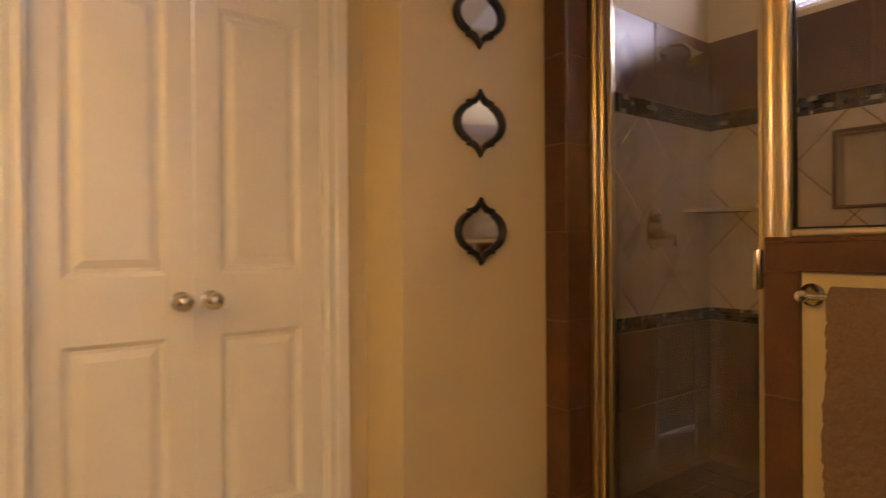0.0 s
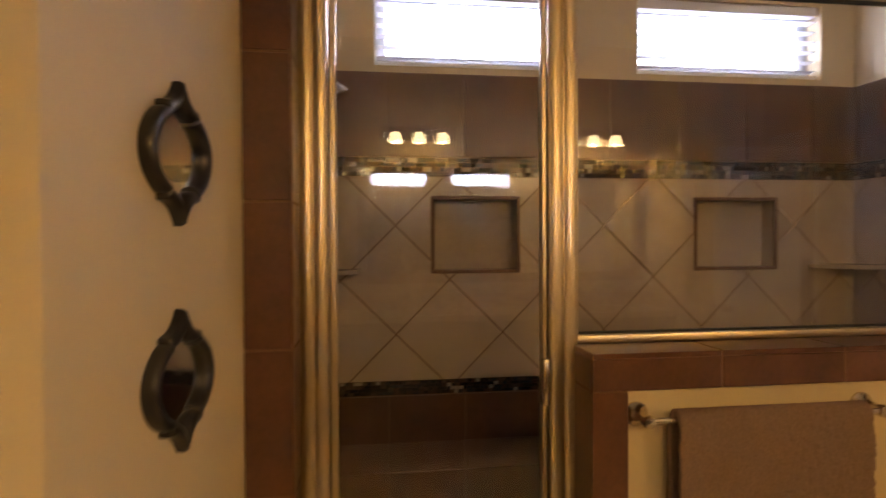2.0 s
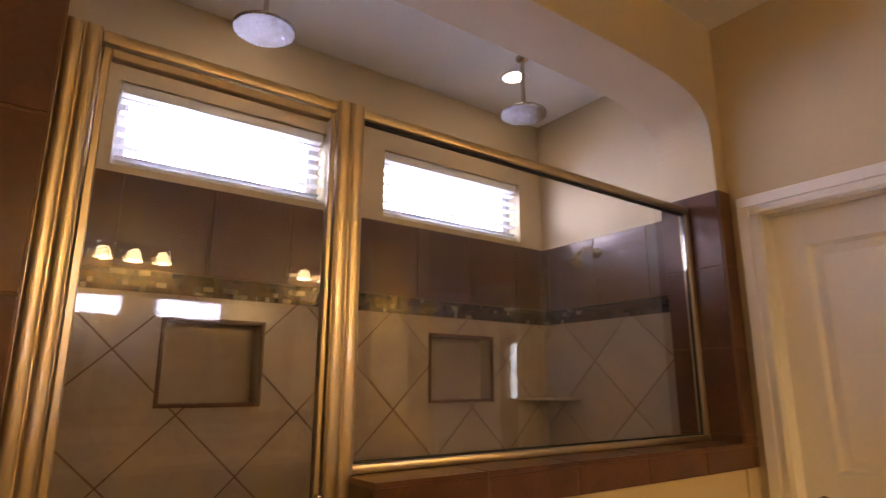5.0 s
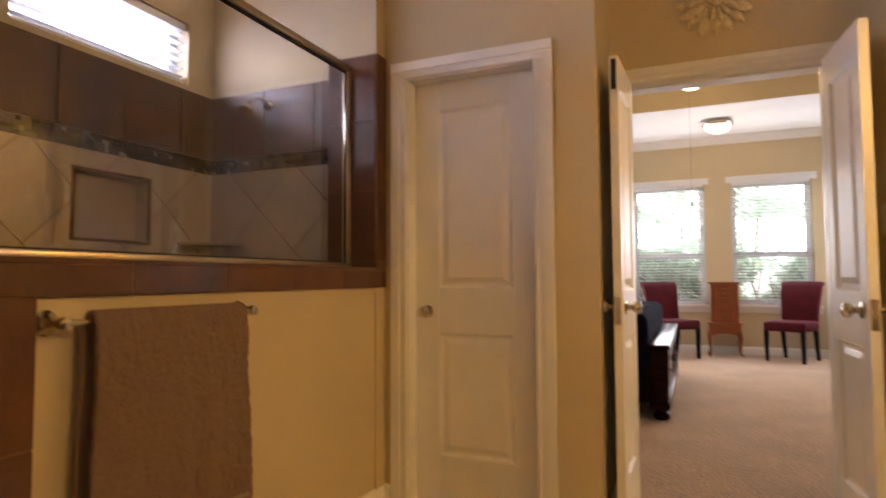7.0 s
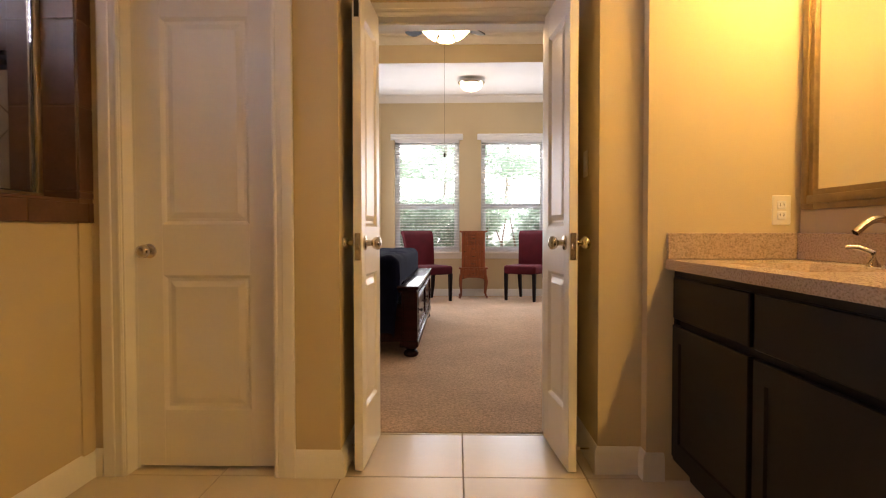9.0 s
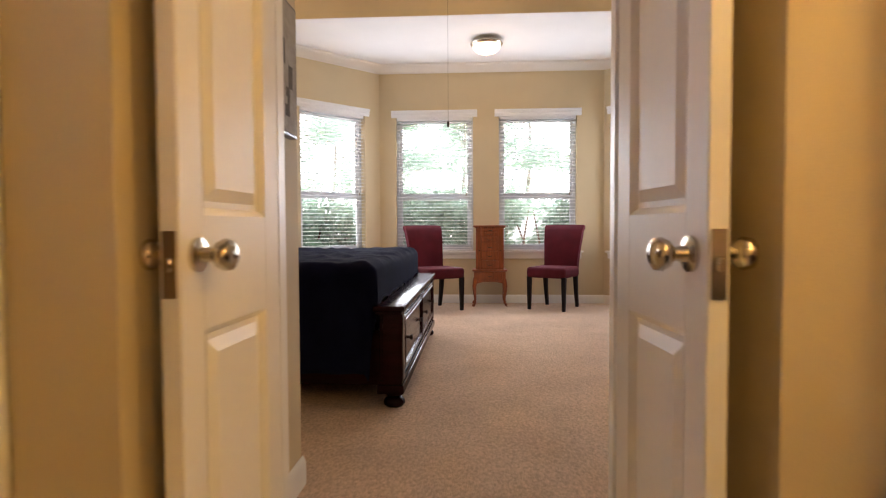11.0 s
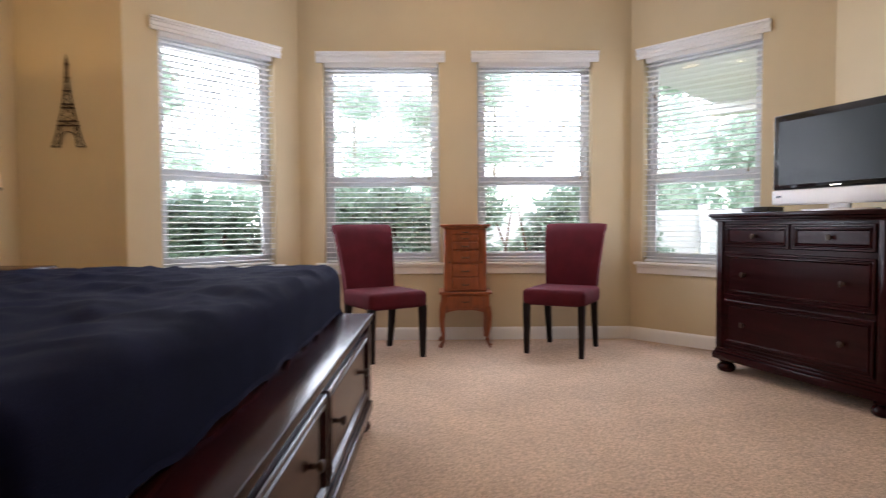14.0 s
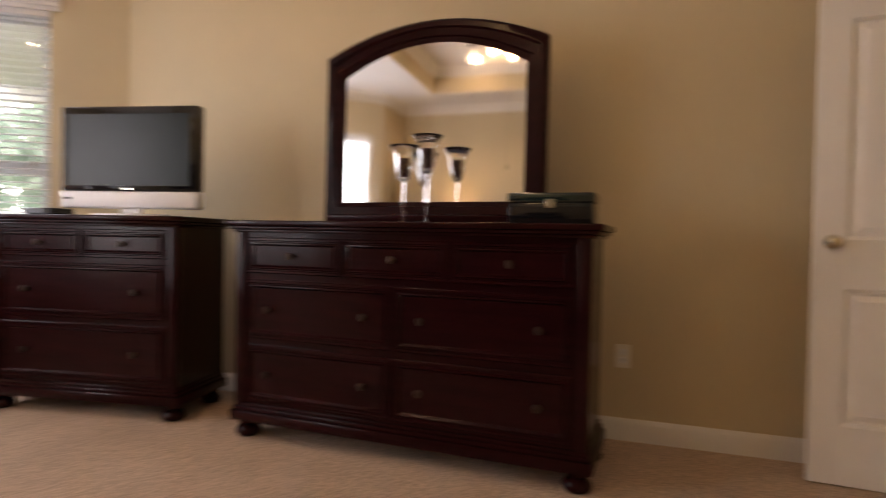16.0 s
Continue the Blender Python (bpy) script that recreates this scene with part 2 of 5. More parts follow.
wall_with("wall_closet_return", (1.505, 2.158), (1.505, 2.40), 0.10, BC, [], WALL, TANW)
wall_with("wall_closet", (1.605, 2.40), (-0.84, 2.40), 0.12, BC, [(0.25, 1.14, 0, 2.005)], WALL, TANW)
FLOOR = solid("floor_bathroom", boxes((-0.9, 3.5, -0.99, 2.7, -0.1, -0.006)), GROUT, "grout bed under cream tiles", "floor")
solid("ceiling_bathroom", boxes((-0.9, 3.5, -0.95, 2.7, BC, BC + 0.1)), CEIL, "white painted flat ceiling", "ceiling")
# shower enclosure
BACK = wall_with("wall_shower_back", (3.30, -0.70), (3.30, 2.17), 0.16, BC, [(0.315, 1.24, 2.15, 2.50), (1.56, 2.435, 2.15, 2.50), (0.56, 0.957, 1.26, 1.575), (1.808, 2.182, 1.26, 1.575)], WALL, TANW)
SOUTH = wall_with("wall_shower_south", (2.36, -0.565), (3.30, -0.565), 0.14, BC, [], WALL, TANW)
NORTH = wall_with("wall_shower_north", (3.30, 2.05), (2.36, 2.05), 0.12, BC, [], WALL, TANW)


def arch_wall():
    """The wall over the shower's opening, with its flat arch."""
    y0, y1, n = -0.375, 1.945, 48
    mid, half = (y0 + y1) / 2, (y1 - y0) / 2
    low = []
    for i in range(n + 1):
        a = math.pi * i / n
        u = -math.copysign(abs(math.cos(a)) ** (2 / 5), math.cos(a))
        low.append((mid + half * u, 2.22 + 0.37 * abs(math.sin(a)) ** (2 / 5)))
    bm = bmesh.new()
    for (ya, za), (yb, zb) in zip(low, low[1:]):
        extrude([(ya, za), (yb, zb), (yb, BC), (ya, BC)], 2.09, 2.36, Matrix(((0, 1, 0, 0), (1, 0, 0, 0), (0, 0, 1, 0), (0, 0, 0, 1))), bm)
    for a, b, z in ((-0.57, y0, 0), (y1, 2.05, 0)):
        box(bm, 2.09, 2.36, a, b, z, 2.22)
        box(bm, 2.09, 2.36, a, b, 2.22, BC)
    bmesh.ops.remove_doubles(bm, verts=bm.verts, dist=1e-5)
    return bm


ARCH = solid("wall_shower_arch", arch_wall(), WALL, "tan plaster wall with a flat arch over the shower", "wall")
HALF = solid("wall_shower_half", boxes((2.098, 2.352, -0.375, 1.232, 0, 1.105)), WALL, "tan half wall below the shower glass", "wall")

# ---- structure: bedroom ----
C = 3.07
FAR = -7.14
solid("wall_hall_east", boxes((1.20, 1.32, -1.755, -1.04, 0, C), bevel=0.012, seg=2), WALL, TANW, "wall")
wall_with("wall_far", (-1.08, FAR), (1.79, FAR), 0.16, C, [(0.34, 1.33, 0.68, 2.41), (1.66, 2.66, 0.68, 2.41)], WALL, TANW)
wall_with("wall_bay_east", (1.79, FAR), (2.745, -6.12), 0.16, C, [(0.23, 1.16, 0.68, 2.41)], WALL, TANW)
wall_with("wall_bay_west", (-2.12, -6.06), (-1.08, FAR), 0.16, C, [(0.46, 1.39, 0.68, 2.41)], WALL, TANW)
wall_with("wall_tower", (2.745, -6.12), (3.60, -6.12), 0.16, C, [], WALL, TANW)
wall_with("wall_headboard", (3.48, -6.12), (3.48, -0.95), 0.14, C, [], WALL, TANW)
wall_with("wall_west", (-2.95, -0.95), (-2.12, -6.06), 0.14, C, [], WALL, TANW)
solid("floor_bedroom", boxes((-3.2, 3.7, -7.3, -0.985, -0.1, 0.004)), CARPET, "beige cut pile carpet", "floor")
bm = bmesh.new()
TX0, TX1, TY0, TY1, TZ = -1.75, 2.75, -5.4, -2.0, 3.40
for a in ((-3.2, 3.7, -7.4, TY0, C, C + 0.1), (-3.2, 3.7, TY1, -0.9, C, C + 0.1), (-3.2, TX0, TY0, TY1, C, C + 0.1), (TX1, 3.7, TY0, TY1, C, C + 0.1), (TX0 - 0.1, TX1 + 0.1, TY0 - 0.1, TY1 + 0.1, TZ, TZ + 0.1)):
    box(bm, *a)
solid("ceiling_bedroom", bm, CEIL, "white painted tray ceiling", "ceiling")
bm = boxes((TX0 - 0.05, TX1 + 0.05, TY0 - 0.05, TY0 + 0.004, C + 0.004, TZ), (TX0 - 0.05, TX1 + 0.05, TY1 - 0.004, TY1 + 0.05, C + 0.004, TZ), (TX0 - 0.05, TX0 + 0.004, TY0 + 0.004, TY1 - 0.004, C + 0.004, TZ), (TX1 - 0.004, TX1 + 0.05, TY0 + 0.004, TY1 - 0.004, C + 0.004, TZ))
solid("trim_tray_side", bm, WALL, "tan painted sides of the tray ceiling", "trim")
solid("wall_bedroom_north", boxes((-3.2, -0.25, -1.04, -0.93, 0, C), (1.21, 3.7, -1.04, -0.93, 0, C), (-0.25, 1.21, -1.04, -0.93, BC, C)), WALL, TANW, "wall")
solid("ground", boxes((-300, 300, -300, 300, -0.5, -0.3)), GRASS, "green lawn around the house", "ground")

# ---- lamps of the place ----
SOFT = (1.0, 0.68, 0.36)
VANITY_W, WIN_W, SHOWER_W = 12.2, 22.5, 60.0
for yy in (0.03, 1.38):
    for k in (-1, 0, 1):
        bulb(-0.60, yy + 0.175 * k, 2.130, VANITY_W, 0.02)
for xx, yy in ((2.92, -0.01), (2.97, 1.28)):
    down = window_light(pose(xx, yy, 2.905), 0.1, 0.1, 0.4, (1.0, 0.75, 0.5))
    down.name = "downlight"
bulb(0.42, -6.17, 2.86, 4.0, 0.1, SOFT)
for k in range(4):
    bulb(0.725 + 0.17 * math.cos(k * 1.5708), -3.95 + 0.17 * math.sin(k * 1.5708), 2.885, 2.6, 0.03, SOFT)
bulb(3.15, -5.21, 1.372, 12.5, 0.012, (1.0, 0.66, 0.28))
for xx, yy in ((2.36, -2.65), (2.36, -4.72), (-1.3, -2.65), (-1.3, -4.72)):
    down = window_light(pose(xx, yy, 3.385), 0.12, 0.12, 4.0, (1.0, 0.74, 0.42))
    down.name = "downlight"
for p, q, u in (((-1.08, FAR), (1.79, FAR), 0.835), ((-1.08, FAR), (1.79, FAR), 2.16), ((1.79, FAR), (2.745, -6.12), 0.695), ((-2.12, -6.06), (-1.08, FAR), 0.925)):
    way = Vector((q[0] - p[0], q[1] - p[1], 0)).normalized()
    c = Vector((*p, 1.55)) + way * u + Vector((-way.y, way.x, 0)) * 0.03
    window_light(Matrix.Translation(c) @ Matrix.Rotation(math.atan2(way.y, way.x), 4, "Z") @ pose(0, 0, 0, 90), 0.9, 1.66, WIN_W)
for yy in (0.08, 1.30):
    window_light(pose(3.80, yy, 2.20, 90, 0, 90), 1.15, 0.95, SHOWER_W, (0.50, 0.58, 1.0))

# ---- building helpers ----
def wall_frame(p, q):
    return Matrix.Translation((*p, 0)) @ Matrix.Rotation(math.atan2(q[1] - p[1], q[0] - p[0]), 4, "Z")


def sweep(path, profile, closed=False, bm=None):
    """A moulding along a plan line with the room on its left; the profile is (distance from the wall, height)."""
    bm = bm or bmesh.new()
    pts = [Vector(p) for p in path]
    n = len(pts)
    rings = []
    for i, p in enumerate(pts):
        a = (p - pts[i - 1]).normalized() if i or closed else None
        b = (pts[(i + 1) % n] - p).normalized() if i < n - 1 or closed else None
        na, nb = [Vector((-w.y, w.x)) if w is not None else None for w in (a, b)]
        na, nb = na or nb, nb or na
        mit = (na + nb) / max(0.2, 1 + na.dot(nb))
        rings.append([bm.verts.new((p.x + d * mit.x, p.y + d * mit.y, z)) for d, z in profile])
    k = len(profile)
    for i in range(n if closed else n - 1):
        r, s = rings[i], rings[(i + 1) % n]
        for j in range(k):
            bm.faces.new((r[j], r[(j + 1) % k], s[(j + 1) % k], s[j]))
    if not closed:
        bm.faces.new(rings[0])
        bm.faces.new(rings[-1][::-1])
    return bm


BASE = [(0, 0), (0.015, 0), (0.015, 0.088), (0.010, 0.102), (0.004, 0.112), (0, 0.112)]


def baseboard(*path):
    return solid("baseboard", sweep(path, BASE), TRIM, "white painted wooden baseboard", "baseboard", smooth=30)


def casing(name, m, u0, u1, top, depth, w=0.085):
    """Door trim on the room face, with the jamb lining through the wall."""
    bm = bmesh.new()
    for t, a, b in ((0.013, 0.0, w), (0.020, w * 0.45, w), (0.017, 0.004, 0.018)):
        for x0, x1, z0, z1 in ((u0 - b, u0 - a, 0, top + a), (u1 + a, u1 + b, 0, top + a), (u0 - b, u1 + b, top + a, top + b)):
            box(bm, x0, x1, 0.0005, t, z0, z1, 0.004, 2)
    for x0, x1, z0, z1 in ((u0 - 0.015, u0 + 0.004, 0, top), (u1 - 0.004, u1 + 0.015, 0, top), (u0 - 0.015, u1 + 0.015, top - 0.004, top + 0.012)):
        box(bm, x0, x1, -depth - 0.002, 0.001, z0, z1)
    for x0, x1, z0, z1 in ((u0 + 0.004, u0 + 0.016, 0, top - 0.004), (u1 - 0.016, u1 - 0.004, 0, top - 0.004), (u0 + 0.004, u1 - 0.004, top - 0.016, top - 0.004)):
        box(bm, x0, x1, -depth, -depth + 0.045, z0, z1)
    return solid(name, bm, TRIM, "white painted door casing with a stepped moulding", "door trim", m=m)


def knob(parent, x, z, side, y0, mat=NICKEL):
    m = Matrix.Translation((x, y0, z)) @ Matrix.Rotation(radians(-90 * side), 4, "X")
    k = part("knob", turned([(0.030, 0), (0.030, 0.006), (0.014, 0.010), (0.011, 0.030), (0.022, 0.038), (0.028, 0.050), (0.026, 0.062), (0.014, 0.069), (0, 0.070)], 20, m), mat, parent, "satin nickel round knob", 60)
    return k


def door_leaf(name, label, width, height, m, panels, stile, thick=0.035, knob_at=None, sides=(1, -1)):
    """A two-panel door leaf; x along its width, y through it. panels: (z0, z1)."""
    d = thing(name, label, "door", m, kind="structure")
    h = thick / 2
    bm = bmesh.new()
    box(bm, 0, stile, -h, h, 0, height, 0.002)
    box(bm, width - stile, width, -h, h, 0, height, 0.002)
    zs = [0] + [z for p in panels for z in p] + [height]
    for z0, z1 in zip(zs[::2], zs[1::2]):
        box(bm, stile, width - stile, -h, h, z0, z1)
    part("leaf", bm, DOORP, d, smooth=30)
    for z0, z1 in panels:
        bm = bmesh.new()
        x0, x1 = stile, width - stile
        for s in (1, -1):
            rings = []
            for inset, y in ((0, h), (0.006, h - 0.004), (0.014, h - 0.013), (0.026, h - 0.013), (0.050, h - 0.003), (0.054, h - 0.003)):
                rings.append([bm.verts.new((x, s * y, z)) for x, z in ((x0 + inset, z0 + inset), (x1 - inset, z0 + inset), (x1 - inset, z1 - inset), (x0 + inset, z1 - inset))])
            for a, b in zip(rings, rings[1:]):
                for i in range(4):
                    bm.faces.new((a[i], a[(i + 1) % 4], b[(i + 1) % 4], b[i]))
            bm.faces.new(rings[-1])
        part("panel", bm, DOORP, d, smooth=20)
    if knob_at:
        for s in sides:
            knob(d, knob_at[0], knob_at[1], s, s * h)
    return d


# ---- bathroom: doors and trim ----
wc = wall_frame((1.09, -0.455), (2.09, -0.455))
casing("trim_water_closet", wc, 0.265, 0.875, 2.01, 0.12)
door_leaf("door_1", "closed white two-panel door with a round knob", 0.594, 1.985, pose(1.362, -0.548, 0.012), [(0.235, 0.80), (1.01, 1.86)], 0.115, knob_at=(0.535, 0.90), sides=(1,))
cl = wall_frame((1.605, 2.40), (-0.84, 2.40))
casing("trim_closet", cl, 0.265, 1.125, 1.99, 0.12)
for x, k in ((0.908, 0.045), (0.48, 0.385)):
    door_leaf("door_2", "closed white two-panel closet door leaf", 0.425, 1.97, pose(x, 2.435, 0.012), [(0.235, 0.815), (1.005, 1.855)], 0.078, knob_at=(k, 0.925), sides=(-1,))
dd = wall_frame((-0.25, -0.92), (1.21, -0.92))
casing("trim_double_door", dd, 0.43, 1.28, 2.01, 0.12, 0.058)
LP = [(0.235, 0.80), (1.0, 1.86)]
left = door_leaf("door_3", "open white two-panel leaf of a double door", 0.425, 1.985, pose(1.006, -0.915, 0.012, 0, 0, 87.8), LP, 0.078, knob_at=(0.37, 0.932))
right = door_leaf("door_4", "open white two-panel leaf of a double door", 0.425, 1.985, pose(0.190, -0.915, 0.012, 0, 0, 95), LP, 0.078, knob_at=(0.37, 0.932))
for d, z in ((left, 1.93), (left, 0.918), (right, 0.918)):
    part("latch_plate", boxes((0.423, 0.4275, -0.012, 0.012, z - 0.055, z + 0.055)) if z < 1.5 else boxes((0.423, 0.4275, -0.010, 0.010, z - 0.09, z + 0.04)), NICKEL if z < 1.5 else BLACKP, d, "metal edge plate" if z < 1.5 else "dark flush bolt recess")
    if z < 1.5:
        part("latch_bolt", boxes((0.425, 0.435, -0.006, 0.006, z - 0.012, z + 0.012), bevel=0.003), NICKEL, d, "small metal latch bolt")
for x0, x1, y in ((1.075, 1.035, -0.62), (0.06, 0.10, -0.60)):
    s = thing("door_stop", "small spring door stop on the baseboard", "door stop", group="door stops")
    part("spring", tube([(x0, y, 0.07), (x1, y, 0.07)], 0.004), NICKEL, s)
    part("tip", tube([(x1, y, 0.07), (x1 + (0.012 if x1 > x0 else -0.012), y, 0.07)], 0.007), PLATE, s, "white rubber tip")
baseboard((2.055, -0.455), (2.098, -0.455), (2.098, 1.15))
baseboard((1.09, -0.915), (1.09, -0.455), (1.27, -0.455))
baseboard((-0.2, -0.45), (-0.13, -0.45), (-0.13, -0.515), (0.045, -0.515), (0.045, -0.915))
baseboard((2.09, 2.045), (1.505, 2.158), (1.505, 2.38))

# ---- bathroom: wall ornaments ----
def ogee(scale=1.0):
    """The outline of an ornate mirror, pointed above and below."""
    half = [(0, 0.132), (0.006, 0.122), (0.013, 0.111), (0.023, 0.100), (0.036, 0.092), (0.049, 0.089), (0.057, 0.087), (0.059, 0.081), (0.057, 0.076)]
    arc = [(0.112 * math.cos(a), 0.090 * math.sin(a)) for a in [math.radians(57 - 114 * i / 16) for i in range(17)]]
    rt = half + arc + [(x, -z) for x, z in half[:0:-1]]
    out = rt + [(0, -0.132)] + [(-x, z) for x, z in rt[:0:-1]]
    return [(x * scale * 0.935, z * scale * 0.935) for x, z in out]


def wall_mirror(m):
    t = thing("wall_mirror", "small black ogee-framed mirror hung on the tan wall", "mirror", m, "column of wall mirrors")
    bm = bmesh.new()
    rings = [[bm.verts.new((x, y, z)) for x, z in ogee(s)] for s, y in ((1.0, 0.0005), (1.0, 0.014), (0.965, 0.023), (0.88, 0.026), (0.79, 0.022), (0.745, 0.014), (0.735, 0.006))]
    n = len(rings[0])
    for a, b in zip(rings, rings[1:]):
        for i in range(n):
            bm.faces.new((a[i], a[(i + 1) % n], b[(i + 1) % n], b[i]))
    part("frame", bm, BLACKP, t, smooth=50)
    part("mirror_glass", extrude(ogee(0.745), 0.002, 0.007), MIRROR, t, "silvered mirror glass", None)
    return t


mw = wall_frame((2.09, 2.045), (1.505, 2.158))
for z in (1.153, 1.541, 1.929):
    wall_mirror(mw @ Matrix.Translation((0.292, 0, z)))

CARVED = material("cream_carved_plaster", (0.84, 0.72, 0.50), 0.7, vary=0.2, scale=40, fine=160, bump=0.5, depth=0.004)
fl = thing("wall_medallion", "cream carved flower medallion above the double door", "wall decoration", pose(0.615, -0.92, 2.34) @ Matrix.Diagonal((1.1, 1, 1.1, 1)))
for ring, (count, r0, r1, w, h) in enumerate(((16, 0.045, 0.150, 0.0175, 0.002), (16, 0.030, 0.100, 0.0105, 0.020))):
    for i in range(count):
        a = 2 * math.pi * (i + 0.5 * ring) / count
        bm = bmesh.new()
        m = Matrix.Rotation(a, 4, "Y")
        cols = []
        for j in range(6):
            f = j / 5
            ww = w * (0.45 + 0.75 * math.sin(math.pi * min(1, f * 0.62 + 0.2))) * (1 if j < 5 else 0.35)
            r = r0 + (r1 - r0) * f
            cols.append([bm.verts.new(m @ Vector((s * ww, 0.002 + h * f * 0.5 + 0.036 * (1 - abs(s) ** 1.6) * (0.45 + 0.55 * math.sin(f * 3)) - 0.007 * (s == 0) + h * 0.9, r))) for s in (-1, -0.5, 0, 0.5, 1)] + [bm.verts.new(m @ Vector((0, 0.0005, r)))])
        for p, q in zip(cols, cols[1:]):
            for k in range(6):
                bm.faces.new((p[k], p[(k + 1) % 6], q[(k + 1) % 6], q[k]))
        bm.faces.new(cols[0])
        bm.faces.new(cols[-1])
        part("petal", bm, CARVED, fl, smooth=60)
part("centre", turned([(0.036, 0), (0.036, 0.050), (0.031, 0.060), (0.015, 0.058), (0, 0.060)], 24, Matrix.Rotation(radians(-90), 4, "X")), CARVED, fl, "round carved flower centre")


def plate(name, label, m, slots):
    t = thing(name, label, name.replace("_", " "), m)
    part("cover", boxes((-0.036, 0.036, 0.0005, 0.006, -0.058, 0.058), bevel=0.003), PLATE, t)
    for z in slots:
        part("rocker" if len(slots) == 1 else "socket", boxes((-0.017, 0.017, 0.004, 0.009, z - (0.034 if len(slots) == 1 else 0.016), z + (0.034 if len(slots) == 1 else 0.016)), bevel=0.002), WHITEP, t)
        if len(slots) > 1:
            part("slot", boxes((-0.008, -0.006, 0.008, 0.0095, z - 0.005, z + 0.007), (0.006, 0.008, 0.008, 0.0095, z - 0.005, z + 0.007)), BLACKP, t, "dark plug slot")
    return t


plate("light_switch", "ivory rocker light switch on the alcove wall", wall_frame((0.045, -0.515), (0.045, -0.92)) @ Matrix.Translation((0.24, 0, 1.29)), (0,))
plate("power_outlet", "ivory power outlet above the counter splash", wall_frame((-0.84, -0.45), (-0.13, -0.45)) @ Matrix.Translation((0.195, 0, 1.072)), (-0.02, 0.02))

# ---- bathroom: vanity ----
van = thing("vanity_cabinet", "espresso wooden vanity cabinet with shaker doors", "cabinet")
part("carcass", boxes((-0.72, -0.245, -0.44, 2.05, 0.09, 0.84), (-0.72, -0.30, -0.44, 2.05, 0.0, 0.09)), ESPRESSO, van, smooth=None)
part("face_frame", boxes((-0.245, -0.232, -0.44, 2.05, 0.09, 0.125), (-0.245, -0.232, -0.44, 2.05, 0.805, 0.84), (-0.245, -0.232, -0.44, -0.415, 0.125, 0.805)), ESPRESSO, van, smooth=None)
for k in range(4):
    y0, y1 = -0.405 + 0.615 * k, -0.405 + 0.615 * k + 0.585
    part("false_drawer", boxes((-0.232, -0.214, y0, y1, 0.655, 0.815), bevel=0.004), ESPRESSO, van)
    bm = bmesh.new()
    rings = [[bm.verts.new((x, y, z)) for y, z in ((y0 + i, 0.12 + i), (y1 - i, 0.12 + i), (y1 - i, 0.63 - i), (y0 + i, 0.63 - i))] for i, x in ((0, -0.232), (0, -0.215), (0.002, -0.213), (0.062, -0.213), (0.066, -0.222))]
    for p, q in zip(rings, rings[1:]):
        for k2 in range(4):
            bm.faces.new((p[k2], p[(k2 + 1) % 4], q[(k2 + 1) % 4], q[k2]))
    bm.faces.new(rings[-1])
    bm.faces.new(rings[0][::-1])
    part("door", bm, ESPRESSO, van)
top = thing("countertop", "beige solid-surface countertop with integral basins", "countertop")
BAS = ((-0.19, 0.29), (1.14, 1.62))
ys = [-0.445, BAS[0][0], BAS[0][1], BAS[1][0], BAS[1][1], 2.06]
for i in range(5):
    if i % 2 == 0:
        part("slab", boxes((-0.718, -0.20, ys[i], ys[i + 1], 0.842, 0.88)), COUNTER, top, smooth=None)
    else:
        part("slab_back", boxes((-0.718, -0.61, ys[i], ys[i + 1], 0.842, 0.88)), COUNTER, top, smooth=None)
        part("slab_front", boxes((-0.31, -0.20, ys[i], ys[i + 1], 0.842, 0.88)), COUNTER, top, smooth=None)
for y0, y1 in BAS:
    bm = bmesh.new()
    rings = [[bm.verts.new((x, y, z)) for x, y in ((-0.61 + i, y0 + i), (-0.31 - i, y0 + i), (-0.31 - i, y1 - i), (-0.61 + i, y1 - i))] for i, z in ((0, 0.879), (0.012, 0.868), (0.035, 0.80), (0.09, 0.765))]
    for a, b in zip(rings, rings[1:]):
        for i in range(4):
            bm.faces.new((a[i], a[(i + 1) % 4], b[(i + 1) % 4], b[i]))
    bm.faces.new(rings[-1])
    part("basin", bm, COUNTER, top, "sunken beige wash basin", 30)
part("side_splash", boxes((-0.70, -0.202, -0.449, -0.428, 0.8805, 0.984), bevel=0.003), COUNTER, top)
part("back_splash", boxes((-0.719, -0.70, -0.449, 2.06, 0.8805, 0.984), bevel=0.003), COUNTER, top)
for yc in (0.05, 1.38):
    f = thing("faucet", "brushed nickel high-arc basin faucet", "faucet", pose(-0.655, yc + 0.10, 0.8795), "basin faucets")
    arc = [(0, 0, 0.0), (0, 0, 0.10)] + [(0.055 - 0.055 * math.cos(a), 0, 0.10 + 0.045 * math.sin(a)) for a in [math.radians(20 * i) for i in range(1, 8)]] + [(0.125, 0, 0.105)]
    part("base", turned([(0.027, 0), (0.027, 0.008), (0.016, 0.014), (0.013, 0.05), (0, 0.05)]), NICKEL, f)
    part("spout", tube(arc, 0.011, 12), NICKEL, f)
    for s in (-0.1, 0.1):
        part("handle", tube([(0, s, 0.0), (0, s, 0.045), (0.03, s * 1.25, 0.06), (0.06, s * 1.4, 0.06)], [0.022, 0.011, 0.008, 0.006], 12), NICKEL, f)
FRAMEW = material("bronze_mirror_frame", (0.25, 0.165, 0.07), 0.42, metal=0.25, vary=0.2, scale=10, fine=60, bump=0.15)
